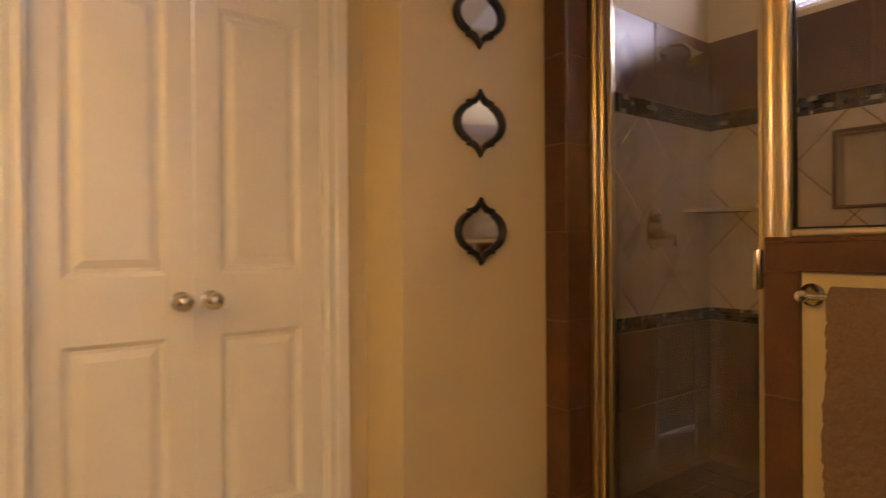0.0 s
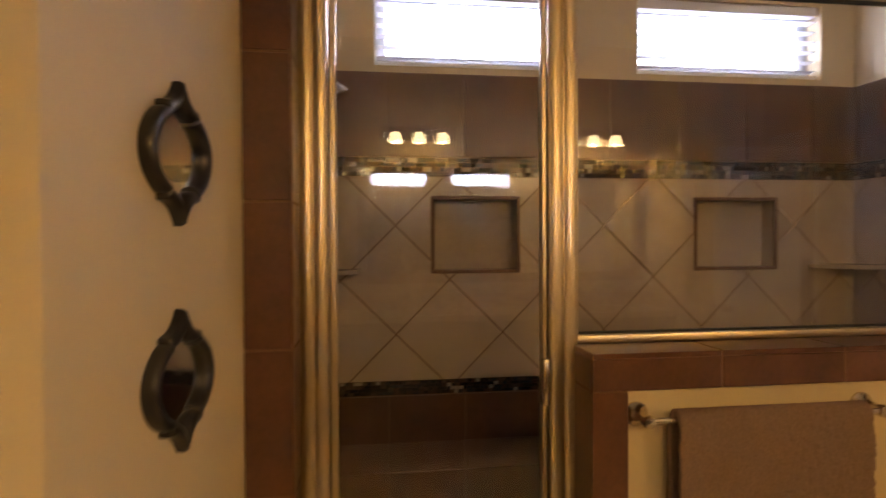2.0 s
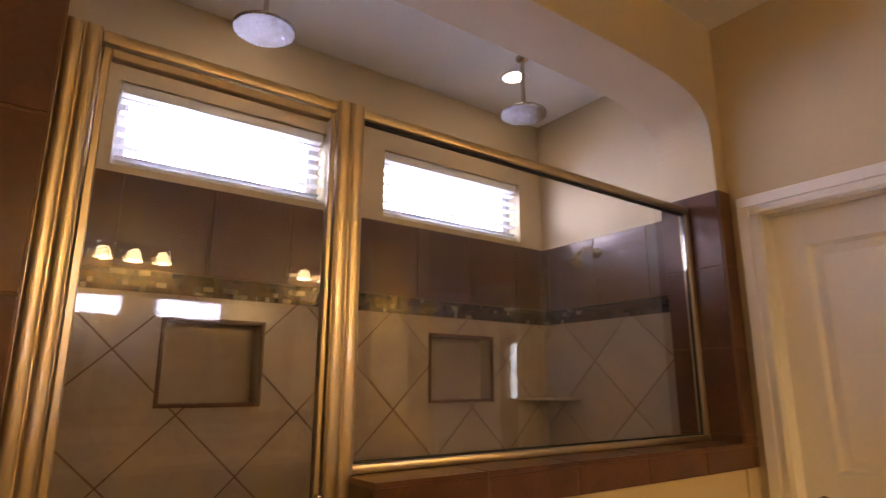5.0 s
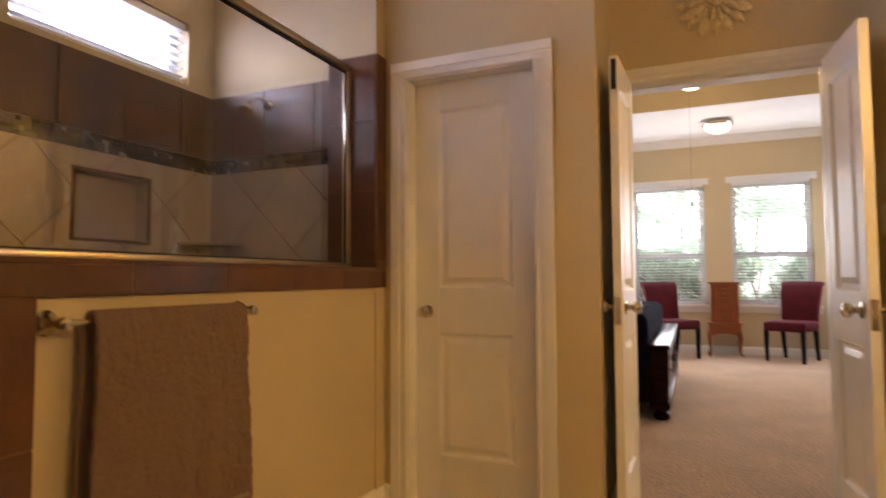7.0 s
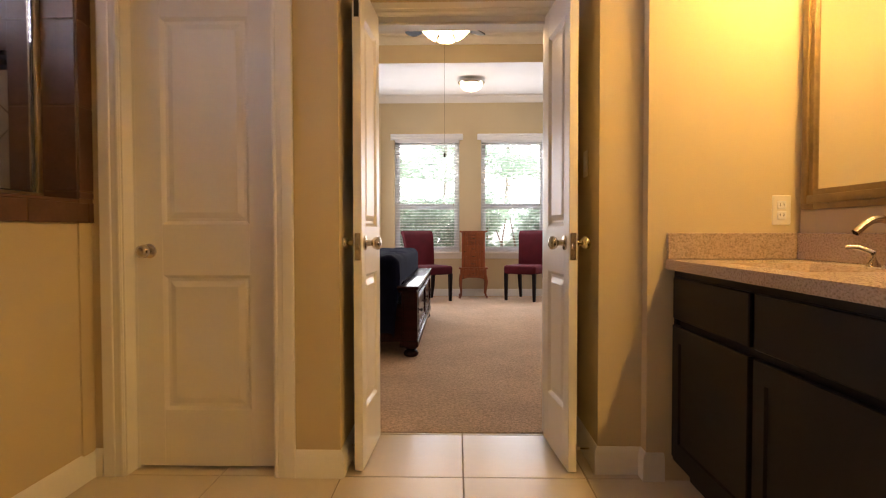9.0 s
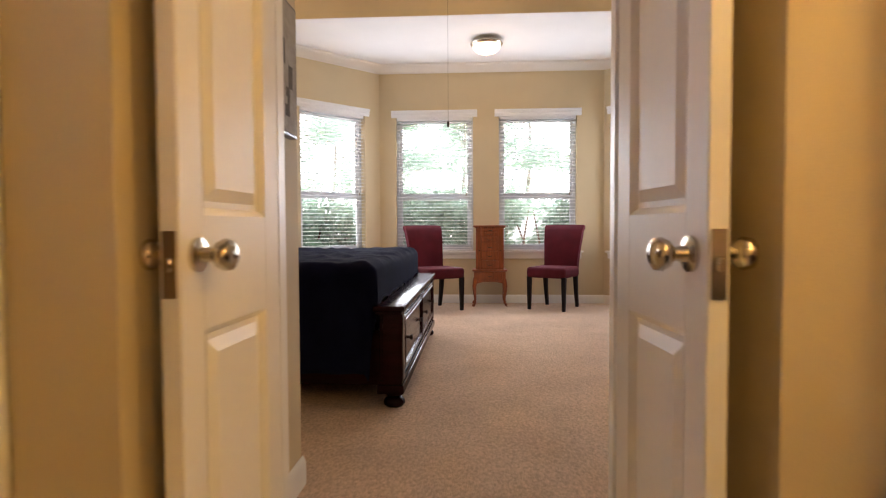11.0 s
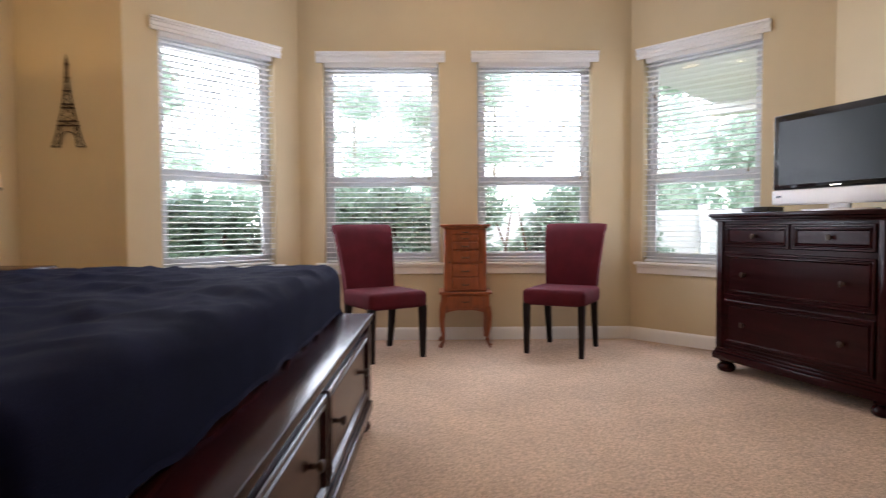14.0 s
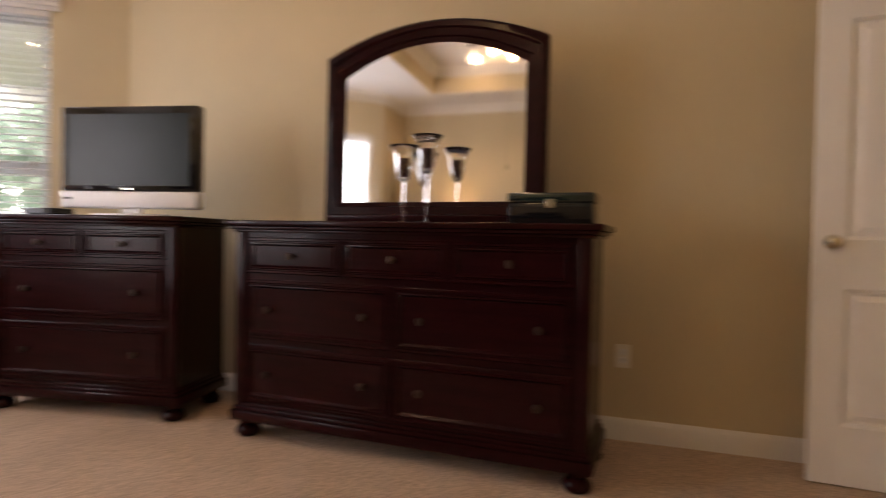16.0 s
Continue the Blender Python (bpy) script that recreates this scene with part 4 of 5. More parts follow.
def dresser_mirror():
    t = thing("dresser_mirror", "arched mirror in a dark cherry frame on the dresser", "mirror", DR @ Matrix.Translation((0.0, -0.40, 1.0505)) @ pose(0, 0, 0, 0.6, 0, -1.6))
    hw, side, rise, w = 0.585, 0.858, 0.135, 0.104

    def outline(inset, low):
        n = 24
        a = hw - inset
        top = [(a - 2 * a * i / n, side - inset + rise * (1 - (1 - 2 * i / n) ** 2)) for i in range(n + 1)]
        return [(-a, low), (a, low)] + top
    bm = bmesh.new()
    rings = [[bm.verts.new((x, y, z)) for x, z in outline(i, lo)] for i, y, lo in ((0, 0, 0.0), (0, 0.035, 0.0), (0.012, 0.045, 0.02), (0.035, 0.045, 0.04), (0.042, 0.034, 0.05), (0.075, 0.030, 0.085), (0.08, 0.022, 0.09), (w, 0.016, 0.11))]
    n = len(rings[0])
    for a, b in zip(rings, rings[1:]):
        for i in range(n):
            bm.faces.new((a[i], a[(i + 1) % n], b[(i + 1) % n], b[i]))
    part("frame", bm, DARKWOOD, t, smooth=35)
    part("mirror_glass", extrude(outline(w - 0.004, 0.105), 0.004, 0.014), MIRROR, t, "silvered mirror with a bevelled rim", None)
    part("back_board", extrude(outline(0.01, 0.0), -0.012, 0.003), DARKWOOD, t, smooth=None)
    return t


dresser_mirror()
AMBER = material("dark_amber_wax", (0.10, 0.025, 0.012), 0.4, vary=0.2, bump=0.0)
STEMM = material("dark_bronze", (0.06, 0.045, 0.035), 0.35, metal=0.8, vary=0.1, bump=0.0)
for x, y, h in ((0.08, -0.27, 0.28), (-0.07, -0.20, 0.31)):
    t = thing("candle_holder", "tall stemmed glass candle holder with a dark candle", "candle holder", DR @ Matrix.Translation((x, y, 1.0505)), "candle holders on the dresser")
    part("foot", turned([(0, 0), (0.045, 0), (0.045, 0.005), (0.012, 0.012), (0, 0.012)], 20), GLASS, t)
    part("stem", tube([(0, 0, 0.010), (0, 0, h - 0.08)], 0.005, 10), GLASS, t)
    part("glass_cup", turned([(0.004, h - 0.085), (0.025, h - 0.07), (0.038, h - 0.02), (0.045, h + 0.05), (0.070, h + 0.09), (0.068, h + 0.09), (0.042, h + 0.048), (0.034, h - 0.02), (0.02, h - 0.066), (0, h - 0.075)], 24), GLASS, t, "clear flared glass cup", 60)
    part("candle", turned([(0, h - 0.06), (0.018, h - 0.06), (0.029, h - 0.02), (0.029, h + 0.03), (0, h + 0.03)], 20), AMBER, t, "dark brown candle wax")
bx = thing("glass_box", "dark green glass-topped keepsake box on the dresser", "box", DR @ Matrix.Translation((-0.66, -0.17, 1.0505)))
part("body", boxes((-0.17, 0.17, -0.10, 0.10, 0.0, 0.085), bevel=0.006, seg=2), BLACKG, bx)
part("lid", boxes((-0.176, 0.176, -0.106, 0.106, 0.086, 0.125), bevel=0.008, seg=2), material("dark_green_glass", (0.008, 0.022, 0.02), 0.06, vary=0.2, bump=0.0, coat=0.5), bx, "glossy dark green lid")
part("clasp", boxes((-0.02, 0.02, 0.098, 0.108, 0.06, 0.10), bevel=0.003), NICKEL, bx, "small metal clasp")

tv = thing("television", "black flat-screen television with a white lower bezel", "television", CH @ Matrix.Translation((-0.185, -0.12, 1.0685)) @ pose(0, 0, 0, 0, 0, 1))
hw = 0.405
part("casing", boxes((-hw, hw, -0.07, 0.0, 0.135, 0.595), bevel=0.012, seg=3), BLACKG, tv)
part("screen", boxes((-hw + 0.045, hw - 0.045, -0.001, 0.0035, 0.165, 0.552)), SCREEN, tv, "dark matte screen, switched off", None)
part("lower_bezel", boxes((-hw, hw, -0.072, 0.008, 0.042, 0.133), bevel=0.012, seg=3), WHITEP, tv, "white speaker bezel")
part("badge", boxes((hw - 0.07, hw - 0.03, 0.006, 0.0092, 0.088, 0.100)), BLACKG, tv, "small dark badge")
part("logo", boxes((-0.03, 0.03, -0.001, 0.0015, 0.144, 0.151)), NICKEL, tv, "small silver mark")
part("stand_neck", boxes((-0.06, 0.06, -0.06, -0.02, 0.01, 0.09), bevel=0.01), WHITEP, tv)
part("stand_foot", extrude([(0.22 * math.cos(a), 0.11 * math.sin(a)) for a in [2 * math.pi * i / 32 for i in range(32)]], 0.0, 0.012, Matrix(((1, 0, 0, 0), (0, 0, 1, -0.03), (0, 1, 0, 0), (0, 0, 0, 1)))), WHITEP, tv, "white oval foot")
sb = thing("set_top_box", "small black set-top box beside the television", "electronics", CH @ Matrix.Translation((0.30, -0.12, 1.0685)))
part("case", boxes((-0.10, 0.10, -0.07, 0.07, 0.004, 0.036), bevel=0.004), BLACKG, sb)
for x in (-0.08, 0.08):
    part("foot", boxes((x - 0.01, x + 0.01, -0.05, 0.05, 0, 0.005)), BLACKP, sb)

# outlet on the west wall
plate("power_outlet", "ivory power outlet on the bedroom wall", wall_frame((-2.95, -0.95), (-2.12, -6.06)) @ Matrix.Translation((1.98, 0, 0.42)), (-0.02, 0.02))


# ---- the bed ----
bed = thing("bed", "dark cherry sleigh bed with drawers in its footboard", "bed")
BY0, BY1 = -4.92, -2.69
bm = boxes((0.945, 1.06, BY0 + 0.02, BY1 - 0.02, 0.10, 0.53), bevel=0.004)
part("footboard", bm, DARKWOOD, bed)
bm = boxes((0.918, 1.09, BY0 - 0.02, BY1 + 0.02, 0.535, 0.565), bevel=0.007, seg=3)
box(bm, 0.932, 1.08, BY0 - 0.006, BY1 + 0.006, 0.515, 0.535, 0.006, 2)
part("bench_top", bm, DARKWOOD, bed)
bm = boxes((0.922, 1.07, BY0 - 0.015, BY1 + 0.015, 0.085, 0.135), bevel=0.008, seg=2)
box(bm, 0.934, 1.06, BY0 - 0.005, BY1 + 0.005, 0.135, 0.155, 0.006, 2)
part("base_moulding", bm, DARKWOOD, bed)
for y in (BY0 + 0.045, BY1 - 0.045):
    part("post", boxes((0.928, 1.04, y - 0.05, y + 0.05, 0.15, 0.52), bevel=0.010, seg=2), DARKWOOD, bed)
for y in (BY0 + 0.06, BY1 - 0.06):
    for x in (0.985, 3.30):
        part("bun_foot", turned(BUN, 20, Matrix.Translation((x, y, 0.0035))), DARKWOOD, bed, smooth=50)
mid = (BY0 + BY1) / 2
for a, b in ((BY0 + 0.11, mid - 0.02), (mid + 0.02, BY1 - 0.11)):
    drawer(bed, a, b, 0.195, 0.495, -0.0005, 2).matrix_basis = pose(0.945, 0, 0, 0, 0, 90)
for y0, y1 in ((BY1 - 0.09, BY1 - 0.05), (BY0 + 0.05, BY0 + 0.09)):
    part("side_rail", boxes((1.06, 3.26, y0, y1, 0.12, 0.42), bevel=0.005), DARKWOOD, bed)
prof = [(3.30, 0.10), (3.30, 0.75), (3.315, 1.0), (3.345, 1.2), (3.385, 1.33), (3.425, 1.385), (3.455, 1.40), (3.468, 1.43), (3.455, 1.465), (3.42, 1.475), (3.37, 1.455), (3.32, 1.40), (3.275, 1.28), (3.248, 1.1), (3.235, 0.9), (3.23, 0.10)]
swap = Matrix(((1, 0, 0, 0), (0, 1, 0, 0), (0, 0, 1, 0), (0, 0, 0, 1)))
part("headboard", extrude(prof, BY0 + 0.06, BY1 - 0.06, swap), DARKWOOD, bed, smooth=35)
for y0, y1 in ((BY0, BY0 + 0.085), (BY1 - 0.085, BY1)):
    part("headboard_post", extrude([(x - (0.022 if i > 8 else -0.004 if i < 7 else 0), z + 0.012) for i, (x, z) in enumerate(prof)], y0, y1, swap), DARKWOOD, bed, smooth=35)
for k in range(3):
    y0 = BY0 + 0.17 + k * 0.645
    bm = bmesh.new()
    for a, b, c, d in ((y0, y0 + 0.6, 0.84, 0.86), (y0, y0 + 0.6, 1.20, 1.22), (y0, y0 + 0.02, 0.86, 1.20), (y0 + 0.58, y0 + 0.6, 0.86, 1.20)):
        for zz0, zz1 in ((c, d),):
            lean = lambda z: 3.235 + max(0, (z - 0.9)) * 0.09
            v = [bm.verts.new((lean(z) + dx, y, z)) for dx in (-0.016, 0.004) for y in (a, b) for z in (zz0, zz1)]
            for f in ((0, 1, 3, 2), (4, 6, 7, 5), (0, 4, 5, 1), (2, 3, 7, 6), (0, 2, 6, 4), (1, 5, 7, 3)):
                bm.faces.new([v[i] for i in f])
    part("panel_moulding", bm, DARKWOOD, bed)
mat = thing("mattress", "thick mattress on the bed under its cover", "mattress")
part("body", boxes((1.20, 3.22, BY0 + 0.10, BY1 - 0.10, 0.40, 0.77), bevel=0.06, seg=3), WHITEP, mat)
part("base", boxes((1.12, 3.22, BY0 + 0.11, BY1 - 0.11, 0.14, 0.40), bevel=0.02), BLACKP, mat, "dark box base below the mattress")


def comforter():
    """A heavy cover over the mattress, draped down both sides and the foot."""
    bm = bmesh.new()
    x0, x1, y0, y1, top = 1.14, 3.0, BY0 + 0.04, BY1 - 0.04, 0.80
    nu, nv = 110, 150
    grid = []
    for i in range(nu + 1):
        row = []
        s = -0.30 + (x1 - x0 + 0.30) * i / nu
        for j in range(nv + 1):
            r = -0.62 + (y1 - y0 + 1.24) * j / nv
            over_x, over_y = max(0, -s), max(0, -r) + max(0, r - (y1 - y0))
            x = x0 + max(0, s)
            y = y0 + min(max(r, 0), y1 - y0)
            drop = math.hypot(over_x, over_y)
            bend = min(drop, 0.11)
            out = 0.07 * math.sin(min(1, bend / 0.11) * math.pi / 2)
            z = top - (0.07 * (1 - math.cos(min(1, bend / 0.11) * math.pi / 2)) + max(0, drop - 0.09))
            if drop > 0:
                x -= out * over_x / drop
                y += math.copysign(out * over_y / drop, r - (y1 - y0) / 2)
                fold = 0.030 * min(1, drop * 1.6) * math.sin((x if over_y > over_x else y) * 13 + 2 * noise.noise(Vector((x * 2, y * 2, 0))))
                if over_y > 0:
                    y += math.copysign(fold * 0.9, r - (y1 - y0) / 2) - math.copysign(0.012, 0)
            z = max(z, 0.165 if over_x < 0.02 or over_y > 0.09 else (0.585 + 0.02 * noise.noise(Vector((x * 8, y * 8, 1)))))
            ridge = (1 - abs(noise.noise(Vector((x * 5 + 2 * y, y * 2.6 - x, 5))))) ** 5
            n1 = noise.noise(Vector((x * 2.2, y * 2.2, 3))) * 0.016 + noise.noise(Vector((x * 9, y * 5, 7))) * 0.010 + noise.noise(Vector((x * 22, y * 12, 4))) * 0.005 + 0.014 * (ridge - 0.5)
            z += n1 * (1 if drop < 0.05 else 0.4)
            y += 0.010 * noise.noise(Vector((x * 6, z * 5, j * 0.02))) * (1 if over_y > 0.05 else 0)
            row.append(bm.verts.new((x, y, z)))
        grid.append(row)
    for a, b in zip(grid, grid[1:]):
        for j in range(nv):
            bm.faces.new((a[j], a[j + 1], b[j + 1], b[j]))
    return bm


cov = solid("comforter", comforter(), NAVY, "black and navy quilted comforter draped over the bed", "bedding", kind="", smooth=80)
mod = cov.modifiers.new("thick", "SOLIDIFY")
mod.thickness, mod.offset = 0.016, -1


def pillow(m, w, h, t, mat, label):
    bm = bmesh.new()
    n = 22
    sides = []
    for s in (1, -1):
        g = []
        for i in range(n + 1):
            row = []
            for j in range(n + 1):
                u, v = 2 * i / n - 1, 2 * j / n - 1
                pinch = 1 - 0.09 * (1 - u * u) * abs(v) ** 3 - 0.0
                pinch2 = 1 - 0.09 * (1 - v * v) * abs(u) ** 3
                puff = (max(0, 1 - u ** 4) * max(0, 1 - v ** 4)) ** 0.5
                row.append(bm.verts.new((w / 2 * u * pinch2, s * (t / 2 * puff + 0.003) + 0.012 * noise.noise(Vector((u * 2.5, v * 2.5, s + w * 9))) * puff, h / 2 * v * pinch)))
            g.append(row)
        for a, b in zip(g, g[1:]):
            for j in range(n):
                bm.faces.new((a[j], a[j + 1], b[j + 1], b[j]) if s > 0 else (a[j], b[j], b[j + 1], a[j + 1]))
        sides.append(g)
    bmesh.ops.remove_doubles(bm, verts=bm.verts, dist=0.0075)
    return solid("pillow", bm, mat, label, "pillow", kind="", smooth=80, m=m)


GREYP = material("grey_patterned_pillow", (0.42, 0.40, 0.38), 0.85, vary=0.35, scale=22, fine=200, bump=0.4)
pillow(pose(3.08, -3.20, 1.04, 14, 0, 90), 0.66, 0.46, 0.18, GREYP, "grey patterned bed pillow leaning on the headboard")
pillow(pose(2.88, -3.32, 0.965, 26, 3, 88), 0.68, 0.45, 0.21, BLACKCLOTH, "black sham pillow leaning against the headboard")
pillow(pose(2.84, -4.36, 0.975, 20, -3, 92), 0.70, 0.48, 0.20, BLACKCLOTH, "black sham pillow leaning against the headboard")
pillow(pose(2.66, -3.66, 0.935, 34, 2, 88), 0.62, 0.42, 0.18, BLACKCLOTH, "black rectangular pillow leaning on larger pillows")
pillow(pose(2.52, -4.28, 0.955, 30, 7, 102), 0.48, 0.40, 0.17, BLACKCLOTH, "small square black throw pillow on the bed")

ns = thing("nightstand", "dark cherry nightstand beside the bed", "nightstand", pose(2.86, -5.22, 0, 0, 0, 90))
part("body", boxes((-0.26, 0.26, -0.50, -0.02, 0.17, 0.73), bevel=0.004), DARKWOOD, ns)
part("top", boxes((-0.285, 0.285, -0.53, 0.03, 0.745, 0.775), (-0.275, 0.275, -0.515, 0.012, 0.73, 0.745), bevel=0.006, seg=2), DARKWOOD, ns)
part("base_moulding", boxes((-0.275, 0.275, -0.51, 0.0, 0.085, 0.17), bevel=0.008), DARKWOOD, ns)
for x in (-0.215, 0.215):
    for y in (-0.06, -0.45):
        part("bun_foot", turned(BUN, 16, Matrix.Translation((x, y, 0.0035))), DARKWOOD, ns, smooth=50)
for z in (0.20, 0.47):
    drawer(ns, -0.24, 0.24, z, z + 0.24, -0.0195, 2)
SHADEM = bpy.data.materials.new("linen_lamp_shade")
SHADEM.use_nodes = True
nt = SHADEM.node_tree
bs = nt.nodes["Principled BSDF"]
bs.inputs["Base Color"].default_value = (0.74, 0.58, 0.38, 1)
bs.inputs["Roughness"].default_value = 0.9
tr = nt.nodes.new("ShaderNodeBsdfTranslucent")
tr.inputs[0].default_value = (0.86, 0.69, 0.46, 1)
mx = nt.nodes.new("ShaderNodeMixShader")
mx.inputs[0].default_value = 0.45
nt.links.new(bs.outputs[0], mx.inputs[1])
nt.links.new(tr.outputs[0], mx.inputs[2])
nt.links.new(mx.outputs[0], nt.nodes["Material Output"].inputs[0])
lamp = thing("table_lamp", "lit table lamp with a beige drum shade on the nightstand", "table lamp", pose(3.15, -5.21, 0.7755))
part("base", turned([(0, 0), (0.085, 0), (0.085, 0.015), (0.03, 0.035), (0.055, 0.12), (0.075, 0.20), (0.06, 0.30), (0.022, 0.37), (0.012, 0.42), (0.012, 0.50), (0, 0.50)], 24), STEMM, lamp)
part("shade", turned([(0.185, 0.435), (0.150, 0.70), (0.148, 0.70), (0.183, 0.435), (0.185, 0.435)], 36), SHADEM, lamp, "glowing beige linen drum shade", 60)
for z, r in ((0.435, 0.186), (0.70, 0.151)):
    part("shade_trim", turned([(r - 0.003, z - 0.005), (r + 0.001, z - 0.005), (r + 0.001, z + 0.005), (r - 0.003, z + 0.005), (r - 0.003, z - 0.005)], 36), STEMM, lamp, "dark shade rim")
part("bulb", turned([(0.014, 0.50), (0.02, 0.515), (0.026, 0.54), (0.018, 0.565), (0, 0.57)], 16), glow("lit_bulb", (1, 0.8, 0.5), 18.0), lamp, "glowing light bulb")
part("finial", turned([(0.004, 0.62), (0.004, 0.70), (0.012, 0.71), (0.014, 0.722), (0, 0.732)], 12), PLATE, lamp, "white round finial")
part("harp", tube([(0, 0.012, 0.50), (0, 0.05, 0.56), (0, 0.045, 0.64), (0, 0, 0.70), (0, -0.045, 0.64), (0, -0.05, 0.56), (0, -0.012, 0.50)], 0.002, 6), STEMM, lamp)

# ---- wall art ----
tw = thing("tower_wall_art", "dark iron lattice tower hung on the wall", "wall decoration", pose(3.118, -6.102, 1.548))


def half_width(z):
    return 0.007 + 0.105 * (1 - z / 0.60) ** 2.1 if z < 0.60 else 0.004


levels = [0.0, 0.05, 0.10, 0.145, 0.175, 0.22, 0.265, 0.29, 0.335, 0.38, 0.425, 0.47, 0.515, 0.56]
for s in (-1, 1):
    part("leg", tube([(s * half_width(z), 0.0, z) for z in levels + [0.60]], 0.0038, 6), IRON, tw)
    part("inner_leg", tube([(s * (half_width(z) - 0.055 + z * 0.23), 0.0, z) for z in levels[:4]], 0.003, 6), IRON, tw)
part("spire", tube([(0, 0, 0.54), (0, 0, 0.63)], [0.008, 0.002], 6), IRON, tw)
arc = [(0.058 * math.cos(a), 0, 0.02 + 0.085 * math.sin(a)) for a in [math.pi * i / 12 for i in range(13)]]
part("arch", tube(arc, 0.0035, 6), IRON, tw)
for z0, z1 in zip(levels, levels[1:]):
    a, b = half_width(z0), half_width(z1)
    for s in (-1, 1):
        if z1 <= 0.15:
            ia, ib = a - 0.055 + z0 * 0.23, b - 0.055 + z1 * 0.23
            part("brace", tube([(s * a, 0, z0), (s * ib, 0, z1)], 0.002, 5), IRON, tw)
            part("brace", tube([(s * ia, 0, z0), (s * b, 0, z1)], 0.002, 5), IRON, tw)
        else:
            part("brace", tube([(s * a, 0, z0), (-s * b, 0, z1)], 0.002, 5), IRON, tw)
for z in (0.145, 0.175, 0.265, 0.29, 0.38, 0.47, 0.56):
    w = half_width(z) + 0.006
    part("deck", boxes((-w, w, -0.012, 0.008, z - 0.004, z + 0.004)), IRON, tw)
for s in (-1, 1):
    part("foot_bar", tube([(s * 0.115, 0, 0), (s * 0.055, 0, 0.0)], 0.004, 6), IRON, tw)

cv = thing("canvas_print", "sepia city street print on a black-edged canvas", "picture", wall_frame((1.20, -1.755), (1.20, -1.04)) @ Matrix.Translation((0.10, 0, 1.305)) @ Matrix.Diagonal((1.25, 1, 1, 1)))
CANV = material("sepia_print", (0.46, 0.42, 0.36), 0.75, vary=0.4, scale=9, fine=80, bump=0.2, dark=(0.22, 0.19, 0.16))
part("stretcher", boxes((0, 0.34, 0.0005, 0.030, 0, 0.46), bevel=0.003), BLACKP, cv)
part("print", boxes((0.012, 0.328, 0.0295, 0.0325, 0.012, 0.448)), CANV, cv, "blurred sepia street scene", None)
INK = material("dark_sepia_ink", (0.12, 0.10, 0.085), 0.8, vary=0.3, bump=0.0)
random.seed(4)
for k in range(12):
    x, z = random.uniform(0.03, 0.28), random.uniform(0.03, 0.36)
    a, b = random.uniform(0.01, 0.035), random.uniform(0.03, 0.09)
    part("ink_shape", boxes((x, x + a, 0.0322, 0.0334, z, z + b), bevel=0.0003), INK, cv, smooth=None)


# ---- chairs and armoire ----
def parsons_chair(m):
    c = thing("dining_chair", "maroon upholstered parsons chair with a rolled back", "chair", m, "maroon chairs below the windows")
    part("seat", boxes((-0.245, 0.245, -0.20, 0.285, 0.385, 0.51), bevel=0.035, seg=4), MAROON, c, smooth=60)
    bm = bmesh.new()
    prof = [(-0.165, 0.42), (-0.20, 0.62), (-0.245, 0.80), (-0.285, 0.93), (-0.325, 0.985), (-0.362, 1.0), (-0.388, 0.985), (-0.392, 0.958), (-0.372, 0.94), (-0.352, 0.925), (-0.325, 0.80), (-0.285, 0.62), (-0.255, 0.40)]
    prof = [(y, z + 0.012) for y, z in prof]
    rings = []
    for k in range(13):
        f = 2 * k / 12 - 1
        sh = 1 - 0.10 * abs(f) ** 8
        cy, cz = -0.275, 0.70
        rings.append([bm.verts.new((f * (0.205 + 0.048 * max(0, (z - 0.42) / 0.58) ** 1.3), cy + (y - cy) * sh, cz + (z - cz) * (1 - 0.02 * abs(f) ** 8))) for y, z in prof])
    n = len(prof)
    for a, b in zip(rings, rings[1:]):
        for i in range(n):
            bm.faces.new((a[i], a[(i + 1) % n], b[(i + 1) % n], b[i]))
    bm.faces.new(rings[0])
    bm.faces.new(rings[-1][::-1])
    part("backrest", bm, MAROON, c, smooth=50)
    for x, y, dx, dy in ((-0.215, 0.25, 0, 0), (0.215, 0.25, 0, 0), (-0.195, -0.19, 0, -0.06), (0.195, -0.19, 0, -0.06)):
        bm = bmesh.new()
        rr = []
        for z, w, f in ((0.004, 0.017, 1.0), (0.20, 0.021, 0.4), (0.40, 0.025, 0.0)):
            rr.append([bm.verts.new((x + dx * f + a * w, y + dy * f + b * w, z)) for a, b in ((-1, -1), (1, -1), (1, 1), (-1, 1))])
        for a, b in zip(rr, rr[1:]):
            for i in range(4):
                bm.faces.new((a[i], a[(i + 1) % 4], b[(i + 1) % 4], b[i]))
        bm.faces.new(rr[0][::-1])
        bm.faces.new(rr[-1])
        part("leg", bm, ESPRESSO, c, "dark tapered wooden leg", 30)
    return c


one = parsons_chair(pose(1.03, -6.56, 0, 0, 0, 32.7))
copy_thing(one, pose(-0.40, -6.68, 0, 0, 0, -29.1))

